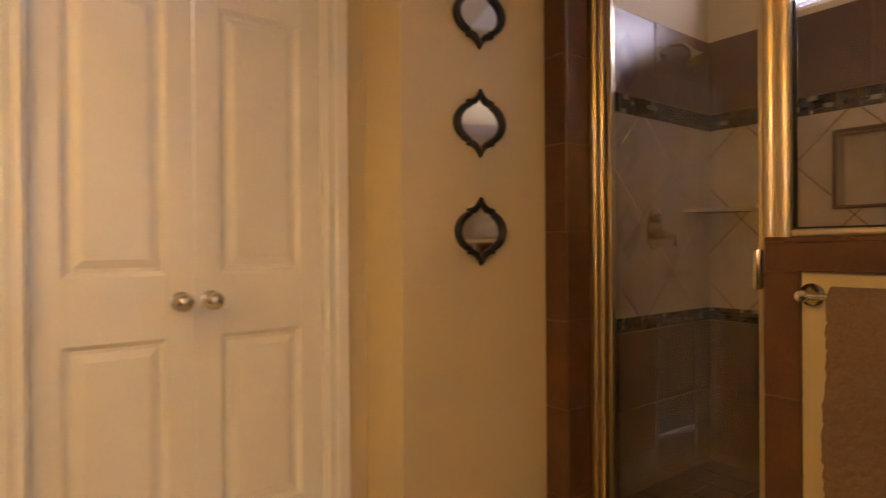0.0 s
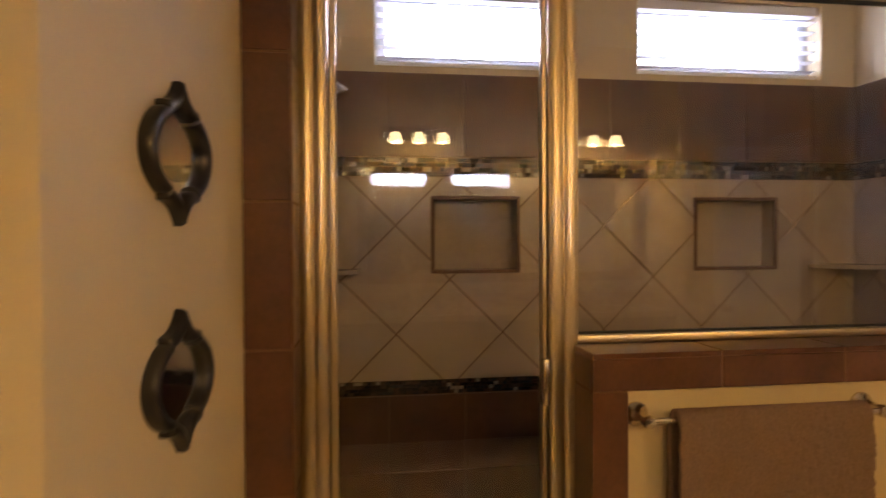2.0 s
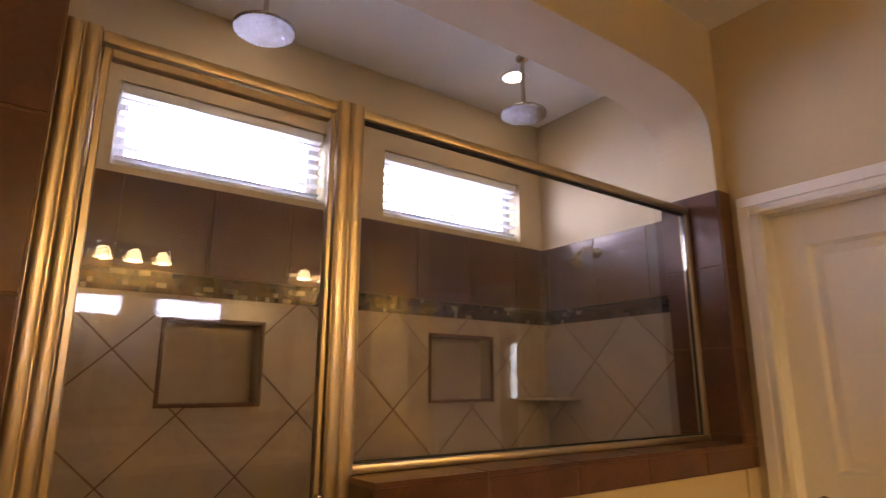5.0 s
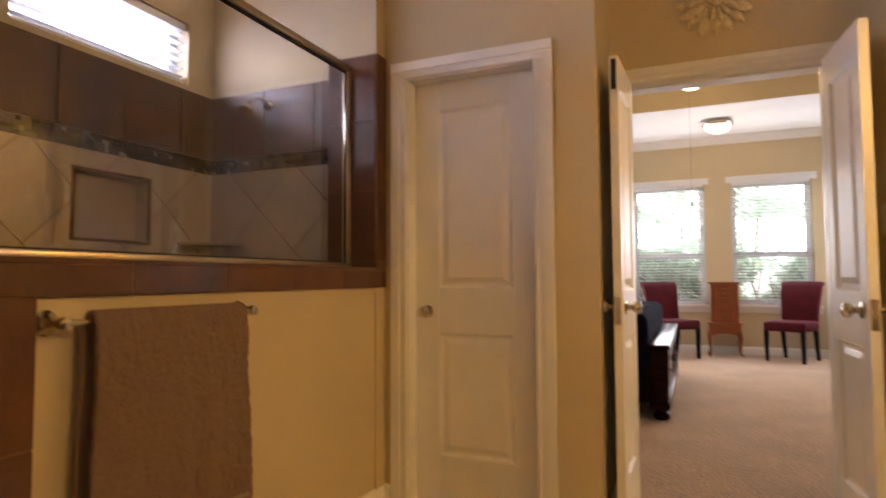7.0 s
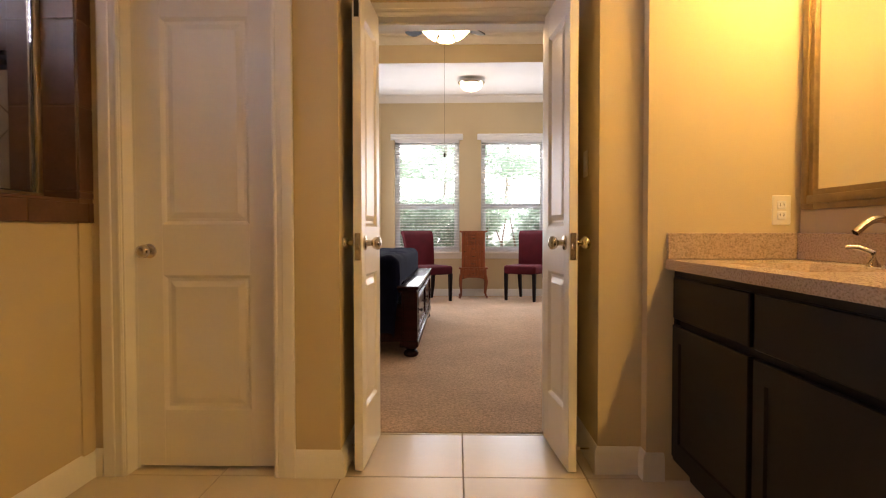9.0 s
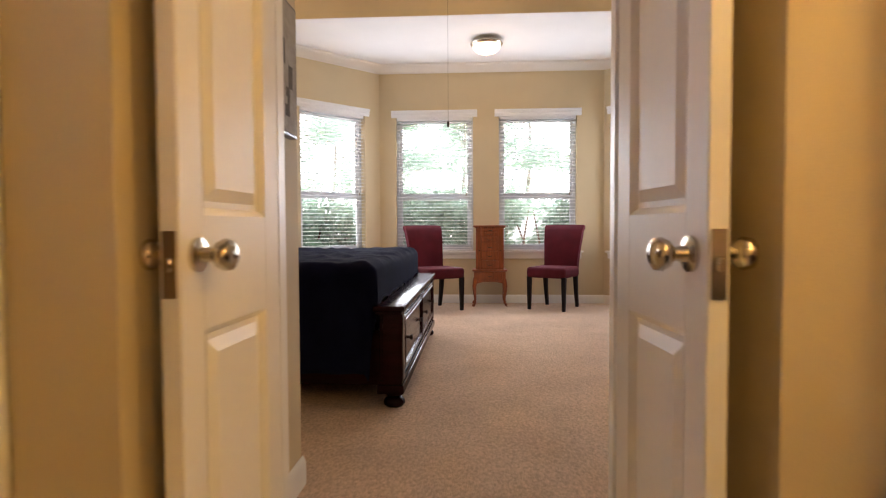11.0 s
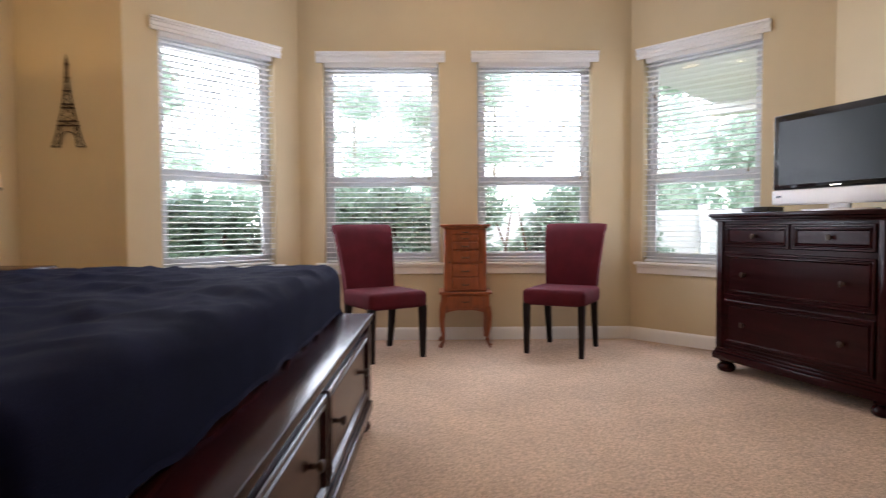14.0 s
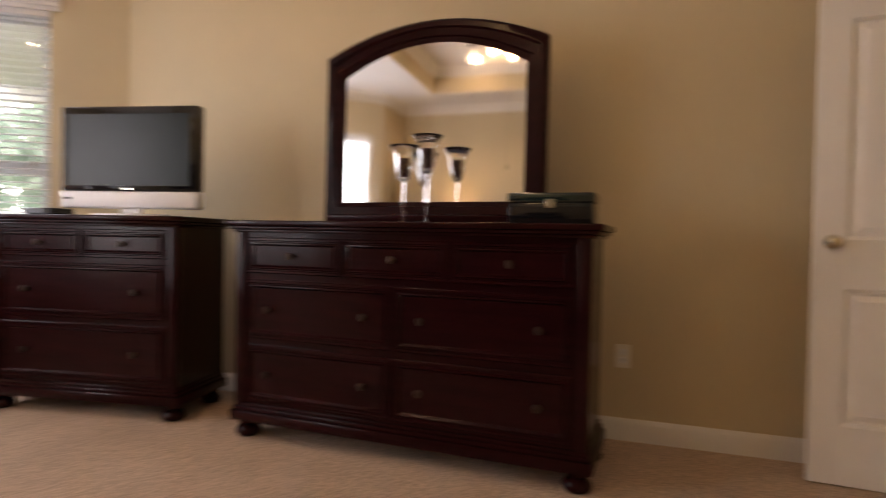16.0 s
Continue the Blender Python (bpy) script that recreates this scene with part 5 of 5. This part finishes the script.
ja = thing("jewelry_armoire", "cherry wood jewelry armoire on cabriole legs", "jewelry cabinet", pose(0.375, -6.80, 0))
part("upper_case", boxes((-0.172, 0.172, -0.27, 0.012, 0.46, 0.985), bevel=0.004), CHERRY, ja)
part("lid", boxes((-0.205, 0.205, -0.29, 0.035, 0.988, 1.008), (-0.188, 0.188, -0.28, 0.024, 0.975, 0.988), bevel=0.005, seg=2), CHERRY, ja)
part("waist_moulding", boxes((-0.215, 0.215, -0.29, 0.040, 0.440, 0.462), bevel=0.007, seg=2), CHERRY, ja)
part("lower_case", boxes((-0.195, 0.195, -0.28, 0.018, 0.32, 0.440), bevel=0.004), CHERRY, ja)
for z0, z1 in ((0.475, 0.575), (0.585, 0.685), (0.695, 0.795), (0.805, 0.865), (0.872, 0.925), (0.93, 0.97)):
    d = part("drawer", boxes((-0.105, 0.105, 0.012, 0.026, z0, z1), bevel=0.004), CHERRY, ja)
    part("pull", tube([(-0.026, 0.026, (z0 + z1) / 2), (-0.021, 0.036, (z0 + z1) / 2 - 0.008), (0.021, 0.036, (z0 + z1) / 2 - 0.008), (0.026, 0.026, (z0 + z1) / 2)], 0.0045, 6), STEMM, d, "dark bail pull")
d = part("drawer", boxes((-0.155, 0.155, 0.018, 0.028, 0.345, 0.425), bevel=0.003), CHERRY, ja)
part("pull", tube([(-0.025, 0.028, 0.385), (-0.02, 0.038, 0.378), (0.02, 0.038, 0.378), (0.025, 0.028, 0.385)], 0.0035, 6), STEMM, d, "dark bail pull")
for s in (-1, 1):
    w = part("side_door", boxes((s * 0.112 if s > 0 else -0.170, 0.170 if s > 0 else -0.112, 0.012, 0.019, 0.475, 0.97), bevel=0.003), CHERRY, ja)
    part("door_knob", turned([(0.004, 0), (0.008, 0.012), (0, 0.016)], 12, Matrix.Translation((s * 0.128, 0.019, 0.70)) @ Matrix.Rotation(radians(-90), 4, "X")), STEMM, w, "small dark knob")
    for y, o in ((0.0, 1), (-0.26, -1)):
        part("cabriole_leg", tube([(s * 0.178, y, 0.34), (s * 0.190, y + 0.012 * o, 0.26), (s * 0.190, y + 0.012 * o, 0.20), (s * 0.180, y, 0.10), (s * 0.182, y, 0.05), (s * 0.200, y + 0.014 * o, 0.022), (s * 0.206, y + 0.02 * o, 0.004)], [0.028, 0.027, 0.022, 0.015, 0.014, 0.020, 0.016], 10), CHERRY, ja, smooth=60)
    part("apron", extrude([(0, 0.32), (s * 0.17, 0.32), (s * 0.17, 0.285), (s * 0.12, 0.30), (s * 0.06, 0.312), (0, 0.308)], 0.004, 0.018), CHERRY, ja, smooth=None)

# ---- ceiling fixtures ----
fl = thing("ceiling_light", "lit frosted dome ceiling light with a nickel rim", "ceiling light", pose(0.42, -6.17, C - 0.028))
part("canopy", turned([(0, 0.027), (0.075, 0.027), (0.080, 0.0), (0.140, -0.004), (0, -0.004)], 32), NICKEL, fl)
part("rim", turned([(0.150, -0.001), (0.178, -0.006), (0.182, -0.022), (0.168, -0.040), (0.155, -0.044), (0.150, -0.044)], 40), NICKEL, fl)
part("dome", turned([(0.155, -0.040), (0.145, -0.075), (0.110, -0.108), (0.06, -0.127), (0.015, -0.133), (0, -0.133)], 40), glow("lit_dome", (1.0, 0.82, 0.55), 3.0), fl, "glowing frosted glass dome", 60)
part("finial", turned([(0.010, -0.130), (0.013, -0.140), (0.006, -0.152), (0, -0.155)], 14), NICKEL, fl)
fan = thing("ceiling_fan", "ceiling fan with dark blades and four lit glass shades", "ceiling fan", pose(0.725, -3.95, TZ + 0.085))
part("canopy", turned([(0, -0.15), (0.03, -0.15), (0.07, -0.11), (0.075, -0.086), (0, -0.086)], 24), NICKEL, fan)
part("downrod", tube([(0, 0, -0.14), (0, 0, -0.24)], 0.012, 12), NICKEL, fan)
part("motor", turned([(0, -0.22), (0.05, -0.225), (0.11, -0.25), (0.13, -0.29), (0.13, -0.34), (0.10, -0.38), (0.05, -0.40), (0, -0.40)], 32), NICKEL, fan)
part("light_kit", turned([(0, -0.40), (0.055, -0.40), (0.065, -0.43), (0.05, -0.47), (0.02, -0.485), (0, -0.485)], 24), NICKEL, fan)
for k in range(5):
    a = math.radians(72 * k + 20)
    m = Matrix.Rotation(a, 4, "Z") @ Matrix.Translation((0, 0, -0.375)) @ Matrix.Rotation(radians(11), 4, "X")
    bl = part("blade", extrude([(0.20, -0.055), (0.30, -0.066), (0.62, -0.072), (0.66, -0.05), (0.67, 0.0), (0.66, 0.05), (0.62, 0.072), (0.30, 0.066), (0.20, 0.055)], -0.004, 0.004, m @ Matrix.Rotation(radians(90), 4, "X")), ESPRESSO, fan, "dark wooden fan blade", None)
    part("blade_iron", boxes((0.10, 0.27, -0.018, 0.018, 0.004, 0.010), bevel=0.003), NICKEL, bl).matrix_local = m
for k in range(4):
    a = k * 1.5708
    m = Matrix.Rotation(a, 4, "Z") @ Matrix.Translation((0.075, 0, -0.44)) @ Matrix.Rotation(radians(-38), 4, "Y")
    part("arm", tube([m @ Vector((-0.03, 0, 0.02)), m @ Vector((0.0, 0, 0.0)), m @ Vector((0, 0, -0.02))], 0.010), NICKEL, fan)
    part("shade", turned([(0.018, -0.01), (0.042, -0.025), (0.058, -0.06), (0.067, -0.11), (0.088, -0.150), (0.085, -0.150), (0.063, -0.11), (0.053, -0.06), (0.037, -0.03), (0.008, -0.02)], 24, m), SHADEGLOW, fan, "glowing frosted bell shade", 60)
ch = part("pull_chain", tube([(0.015, 0.0, -0.39), (0.015, 0.0, 1.690 - TZ)], 0.0011, 6), STEMM, fan, "long dark pull chain")
part("chain_pendant", turned([(0.002, 0.03), (0.008, 0.018), (0.011, 0.0), (0.007, -0.018), (0, -0.022)], 12, Matrix.Translation((0.015, 0, 1.667 - TZ))), STEMM, ch, "dark teardrop pull")
for x, y in ((2.36, -2.65), (2.36, -4.72), (-1.3, -2.65), (-1.3, -4.72)):
    downlight(x, y, TZ)

# ---- outside the windows ----
def leaves(rng, count, centre, radii, size, clump=0.0):
    """Many small bent leaves in an uneven mass; returns vertices and faces."""
    d = rng.normal(size=(count, 3))
    d /= np.linalg.norm(d, axis=1)[:, None]
    lump = 0.75 + 0.25 * np.sin(d[:, 0] * 5 + centre[0]) * np.cos(d[:, 1] * 6 + centre[1]) + 0.15 * np.sin(d[:, 2] * 9)
    r = rng.uniform(0.35, 1.0, count) ** 0.5 * lump
    p = np.array(centre) + d * r[:, None] * np.array(radii)
    a = rng.normal(size=(count, 3))
    a /= np.linalg.norm(a, axis=1)[:, None]
    b = np.cross(a, rng.normal(size=(count, 3)))
    b /= np.linalg.norm(b, axis=1)[:, None]
    s = size * rng.uniform(0.6, 1.3, count)[:, None]
    c = np.cross(a, b) * 0.2
    v = np.stack([p - a * s, p + b * s * 0.45 + c * s, p + a * s, p - b * s * 0.45 + c * s], 1).reshape(-1, 3)
    f = np.arange(count * 4).reshape(-1, 4)
    return v, f


def foliage(name, parts_, mat, parent=None):
    vs, fs, n = [], [], 0
    for v, f in parts_:
        vs.append(v)
        fs.append(f + n)
        n += len(v)
    me = bpy.data.meshes.new(name)
    me.from_pydata(np.concatenate(vs).tolist(), [], np.concatenate(fs).tolist())
    me.materials.append(mat)
    ob = new(name, me)
    ob.parent = parent
    return ob


rng = np.random.default_rng(7)


def see_through(m, share):
    """Lets part of the light pass through a leaf."""
    nt = m.node_tree
    tr = nt.nodes.new("ShaderNodeBsdfTranslucent")
    tr.inputs[0].default_value = (0.52, 0.68, 0.58, 1)
    mx = nt.nodes.new("ShaderNodeMixShader")
    mx.inputs[0].default_value = share
    nt.links.new(nt.nodes["Principled BSDF"].outputs[0], mx.inputs[1])
    nt.links.new(tr.outputs[0], mx.inputs[2])
    nt.links.new(mx.outputs[0], nt.nodes["Material Output"].inputs[0])


# haze over the garden trees is put into this pale, greyish leaf colour
HAZELEAF = material("haze_pale_tree_leaf", (0.42, 0.53, 0.45), 0.5, vary=0.2, scale=2, fine=14, bump=0.0)
see_through(LEAF, 0.45)
see_through(HAZELEAF, 0.45)
for k, (x, y, h) in enumerate(((2.7, -9.2, 1.3), (1.75, -9.0, 1.4), (1.0, -9.3, 1.5), (0.2, -9.1, 1.4), (-0.6, -9.4, 1.4), (-1.5, -9.6, 1.2), (3.5, -8.9, 1.35), (4.4, -8.3, 1.25))):
    t = thing("shrub", "leafy green shrub outside the bay window", "shrub", group="shrubs below the windows")
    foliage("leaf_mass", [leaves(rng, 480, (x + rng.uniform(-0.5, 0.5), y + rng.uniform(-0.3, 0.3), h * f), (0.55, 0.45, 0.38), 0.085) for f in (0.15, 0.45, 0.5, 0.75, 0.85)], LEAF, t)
    for i in range(4):
        part("branch", tube([(x + 0.1 * i - 0.15, y, -0.31), (x + 0.25 * i - 0.4, y + 0.1, h * 0.5), (x + 0.35 * i - 0.5, y, h * 0.9)], [0.03, 0.02, 0.008], 6), BARK, t)
for k, (x, y, h) in enumerate(((4.6, -30, 8.5), (-2.3, -32, 9), (11, -22, 7), (16.0, -15, 8), (-5.4, -13.5, 6.2), (-9.5, -14, 8), (-13.5, -10, 8), (1.4, -38, 10), (-9.0, -30, 11), (9.5, -36, 9))):
    t = thing("tree", "tall leafy green tree in the garden", "tree", group="garden trees")
    part("trunk", tube([(x, y, -0.35), (x + 0.1, y, h * 0.3), (x - 0.1, y, h * 0.6), (x, y, h * 0.85)], [0.17, 0.12, 0.08, 0.03], 10), HAZEBARK, t)
    blobs = []
    for i in range(16):
        a, z = rng.uniform(0, 6.28), rng.uniform(0.16, 0.95)
        rr = h * 0.26 * math.sin(math.pi * min(0.95, z + 0.1)) + 0.3
        c = (x + rr * math.cos(a), y + rr * math.sin(a), h * z)
        part("limb", tube([(x, y, h * z * 0.75), ((x + c[0]) / 2, (y + c[1]) / 2, h * z * 0.9), c], [0.035, 0.022, 0.010], 6), HAZEBARK, t)
        blobs.append(leaves(rng, 520, c, (h * 0.17, h * 0.17, h * 0.12), 0.13))
    foliage("crown", blobs, HAZELEAF, t)
WHITEVINYL = material("white_outdoor_vinyl", (0.74, 0.75, 0.77), 0.45, vary=0.04, bump=0.0)
fence = thing("fence", "white vinyl privacy fence across the garden", "fence")
for k in range(-4, 9):
    a = -4.0 - 0.96 * k
    b = -9.5 + 0.54 * k
    part("post", boxes((a - 0.06, a + 0.06, b - 0.06, b + 0.06, -0.32, 1.28), bevel=0.01), WHITEVINYL, fence)
    if k > -4:
        va, vb = Vector((pa, pb, 0)), Vector((a, b, 0))
        m = wall_frame((pa, pb), (a, b))
        part("panel", boxes((0.06, (vb - va).length - 0.06, -0.02, 0.02, -0.26, 1.2), bevel=0.004), WHITEVINYL, fence, smooth=None).matrix_local = m
    pa, pb = a, b
porch = thing("porch_roof", "white beaded porch ceiling on a post outside", "porch")
m = pose(-3.35, -8.15, 0, 0, 0, -46)
for i in range(14):
    part("board", boxes((-1.6, 1.6, -1.4 + 0.2 * i, -1.4 + 0.2 * i + 0.19, 2.70, 2.74)), WHITEVINYL, porch, smooth=None).matrix_local = m
part("beam", boxes((-1.6, 1.6, -1.55, -1.4, 2.52, 2.86)), WHITEVINYL, porch, smooth=None).matrix_local = m
part("post", boxes((-1.6, -1.45, -1.55, -1.41, -0.31, 2.52), bevel=0.01), WHITEVINYL, porch).matrix_local = m
bm = bmesh.new()
n = 40
lo = [bm.verts.new((70 * math.cos(2 * math.pi * i / n), 70 * math.sin(2 * math.pi * i / n) - 3, -0.6)) for i in range(n)]
hi = [bm.verts.new((70 * math.cos(2 * math.pi * i / n), 70 * math.sin(2 * math.pi * i / n) - 3, 34)) for i in range(n)]
for i in range(n):
    bm.faces.new((lo[i], lo[(i + 1) % n], hi[(i + 1) % n], hi[i]))
solid("backdrop", bm, glow("hazy_bright_sky", (0.82, 0.94, 1.0), 13.0, (0.5, 0.5, 0.5)), "bright hazy sky beyond the garden", "sky")

# ---- tiles ----
def clip(poly, x0, x1, z0, z1):
    """A convex outline cut to a rectangle."""
    for axis, lim, sign in ((0, x0, 1), (0, x1, -1), (1, z0, 1), (1, z1, -1)):
        out = []
        for a, b in zip(poly, poly[1:] + poly[:1]):
            da, db = sign * (a[axis] - lim), sign * (b[axis] - lim)
            if da >= 0:
                out.append(a)
            if da * db < 0:
                f = da / (da - db)
                out.append((a[0] + f * (b[0] - a[0]), a[1] + f * (b[1] - a[1])))
        poly = out
        if len(poly) < 3:
            return []
    return poly


def area(p):
    return abs(sum(a[0] * b[1] - b[0] * a[1] for a, b in zip(p, p[1:] + p[:1]))) / 2


def tile(parent, polys, mat, y0=0.001, y1=0.009, m=None):
    bm = bmesh.new()
    for p in polys:
        extrude(p, y0, y1, m, bm)
    ob = new("tile", mesh_of("tile", bm, mat))
    ob.parent = parent
    return ob


def slab(parent, x0, x1, y0, y1, z0, z1, mat):
    ob = new("tile", mesh_of("tile", boxes((x0, x1, y0, y1, z0, z1), bevel=0.0015), mat))
    ob.parent = parent
    return ob


def rect(x0, x1, z0, z1):
    return [(x0, z0), (x1, z0), (x1, z1), (x0, z1)]


G = 0.0028  # half a joint
island = bpy.data.materials.new("glass_mosaic")
island.use_nodes = True
nt = island.node_tree
bs = nt.nodes["Principled BSDF"]
bs.inputs["Roughness"].default_value = 0.08
geo = nt.nodes.new("ShaderNodeNewGeometry")
ramp = nt.nodes.new("ShaderNodeValToRGB")
ramp.color_ramp.interpolation = "CONSTANT"
ramp.color_ramp.elements[0].color = (0.012, 0.012, 0.015, 1)
ramp.color_ramp.elements[1].position, ramp.color_ramp.elements[1].color = 0.30, (0.05, 0.030, 0.022, 1)
for pos, col in ((0.5, (0.022, 0.026, 0.034, 1)), (0.70, (0.07, 0.05, 0.04, 1)), (0.82, (0.02, 0.016, 0.014, 1)), (0.93, (0.26, 0.23, 0.20, 1))):
    ramp.color_ramp.elements.new(pos).color = col
nt.links.new(geo.outputs["Random Per Island"], ramp.inputs[0])
nt.links.new(ramp.outputs[0], bs.inputs["Base Color"])


def tiled_wall(wall, u0, u1, ys, shift, holes=()):
    """Brown courses, two mosaic bands and diagonal beige tiles on a shower wall. ys: a wall coordinate where a diagonal corner lies."""
    bm = bmesh.new()
    cuts = sorted([(h[0], h[1]) for h in holes])
    us = [u0] + [c for h in cuts for c in h] + [u1]
    for k in range(0, len(us) - 1):
        if k % 2 == 0:
            box(bm, us[k], us[k + 1], 0.0004, 0.004, 0, 2.12)
        else:
            box(bm, us[k], us[k + 1], 0.0004, 0.004, 0, holes[0][2])
            box(bm, us[k], us[k + 1], 0.0004, 0.004, holes[0][3], 2.12)
    part("grout", bm, BROWNGROUT, wall, smooth=None)
    for z0, z1 in ((0.05, 0.385), (0.385, 0.72), (1.755, 2.12)):
        u = u0 - shift
        while u < u1:
            a, b = max(u0, u) + G, min(u1, u + 0.335) - G
            if b - a > 0.02:
                slab(wall, a, b, 0.001, 0.010, z0 + G, z1 - G, BROWN)
            u += 0.335
    rng2 = random.Random(int(u0 * 100) + 5)
    vs, fs = [], []
    for z0, z1 in ((0.722, 0.783), (1.672, 1.753)):
        rows = 4
        hgt = (z1 - z0) / rows
        for r in range(rows):
            u = u0
            while u < u1 - 0.005:
                e = min(u1, u + rng2.choice((0.019, 0.019, 0.019, 0.039)))
                y0, lean, k = 0.0085 + rng2.uniform(0, 0.0015), rng2.uniform(-0.0008, 0.0008), len(vs)
                za, zb = z0 + hgt * r + 0.0008, z0 + hgt * (r + 1) - 0.0008
                vs += [(x, y, z) for x, d in ((u + 0.0008, lean), (e - 0.0008, -lean)) for z in (za, zb) for y in (0.002, y0 + d)]
                fs += [[k + i for i in q] for q in ((1, 5, 7, 3), (0, 1, 3, 2), (4, 6, 7, 5), (0, 4, 5, 1), (2, 3, 7, 6))]
                u = e
    me = bpy.data.meshes.new("mosaic_band")
    me.from_pydata(vs, [], fs)
    bm = bmesh.new()
    bm.from_mesh(me)
    bpy.data.meshes.remove(me)
    ob = part("mosaic_band", bm, island, wall, "dark glass mosaic strip", None)
    tagged(ob, kind="stuff")
    s, z0, z1 = 0.236, 0.785, 1.67
    rects = []
    for k in range(0, len(us) - 1):
        if k % 2 == 0:
            rects.append((us[k], us[k + 1], z0, z1))
        else:
            rects += [(us[k], us[k + 1], z0, holes[0][2]), (us[k], us[k + 1], holes[0][3], z1)]
    for i in range(-16, 17):
        for j in range(-4, 5):
            if (i + j) % 2:
                continue
            c, z = ys + s * i, 1.222 + s * (j + 1)
            e = s - G * 1.6
            dia = [(c - e, z), (c, z - e), (c + e, z), (c, z + e)]
            got = [q for q in (clip(dia, *r) for r in rects) if len(q) > 2 and area(q) > 2e-4]
            if got:
                tile(wall, got, BEIGE)


tiled_wall(BACK, 0.136, 2.749, 1.412 + 0.70, 0.1, [(0.548, 0.969, 1.248, 1.588), (1.796, 2.194, 1.248, 1.588)])
tiled_wall(SOUTH, 0.001, 0.929, 0.94 - 0.12, 0.12)
tiled_wall(NORTH, 0.011, 0.939, 0.11, 0.2)
# piers, half wall and its cap
joints = [0.16, 0.49, 0.82, 1.15, 1.48, 1.81, 2.135]
for z0, z1 in zip([0.0] + joints, joints):
    slab(ARCH, 2.081, 2.0895, 1.937 + G, 2.042, z0 + G, z1 - G, BROWN)
    slab(ARCH, 2.0905, 2.358, 1.936, 1.9445, z0 + G, z1 - G, BROWN)
    if z1 > 1.1:
        slab(ARCH, 2.081, 2.0895, -0.468, -0.367 - G, max(z0, 1.119) + G, z1 - G, BROWN)
        slab(ARCH, 2.0905, 2.358, -0.3745, -0.366, max(z0, 1.119) + G, z1 - G, BROWN)
part("grout", boxes((2.0828, 2.3685, -0.365, 1.2404, 1.1052, 1.1172), (2.0828, 2.0965, 1.155, 1.2404, 0, 1.104), (2.0828, 2.0965, -0.365, 1.155, 1.030, 1.1050), (2.1, 2.359, 1.2326, 1.2396, 0, 1.1050)), BROWNGROUT, HALF, smooth=None)
part("grout", boxes((2.084, 2.0898, 1.938, 2.041, 0, 2.133), (2.091, 2.357, 1.938, 1.9448, 0, 2.133), (2.084, 2.0898, -0.467, -0.369, 1.03, 2.133), (2.091, 2.357, -0.3748, -0.369, 1.11, 2.133)), BROWNGROUT, ARCH, smooth=None)
y = 1.242
while y > -0.36:
    b = max(-0.366, y - 0.333)
    slab(HALF, 2.081, 2.37, b + G, y - G, 1.1055, 1.1185, BROWN)
    y -= 0.333
y = 1.242
while y > -0.45:
    b = max(-0.468, y - 0.333)
    slab(HALF, 2.081, 2.0895 if b < -0.37 else 2.097, b + G, y - G, 1.028, 1.1045, BROWN)
    y -= 0.333
for z0, z1 in ((0.0, 0.36), (0.36, 0.69), (0.69, 1.027)):
    slab(HALF, 2.081, 2.097, 1.153, 1.242, z0 + G, z1 - G, BROWN)
    slab(HALF, 2.099, 2.36, 1.2325, 1.241, z0 + G, z1 - G, BROWN)
slab(HALF, 2.099, 2.36, 1.2325, 1.241, 1.029, 1.104, BROWN)
solid("shower_curb", boxes((2.10, 2.35, 1.243, 1.935, 0.0, 0.10), bevel=0.004), BROWN, "brown tiled shower curb", "curb")
sf = solid("floor_shower", boxes((2.36, 3.30, -0.565, 2.05, -0.005, 0.004)), BROWNGROUT, "dark brown tiled shower floor", "floor")
for i in range(6):
    for j in range(17):
        slab(sf, 2.362 + 0.155 * i + G, 2.362 + 0.155 * (i + 1) - G, -0.56 + 0.153 * j + G, -0.56 + 0.153 * (j + 1) - G, 0.001, 0.011, BROWN)
# bathroom floor tiles
T = 0.495
xs = [0.596 + T * k for k in range(-4, 5)]
ysl = [-0.463 + T * k for k in range(-2, 8)]
for x0 in xs:
    for y0 in ysl:
        p = clip(rect(x0 + 0.003, x0 + T - 0.003, y0 + 0.003, y0 + T - 0.003), -0.72, 2.095, -0.985, 2.4)
        if len(p) > 2 and area(p) > 0.002:
            a, b = [q[0] for q in p], [q[1] for q in p]
            slab(FLOOR, min(a), max(a), min(b), max(b), -0.007, 0.0, FTILE)
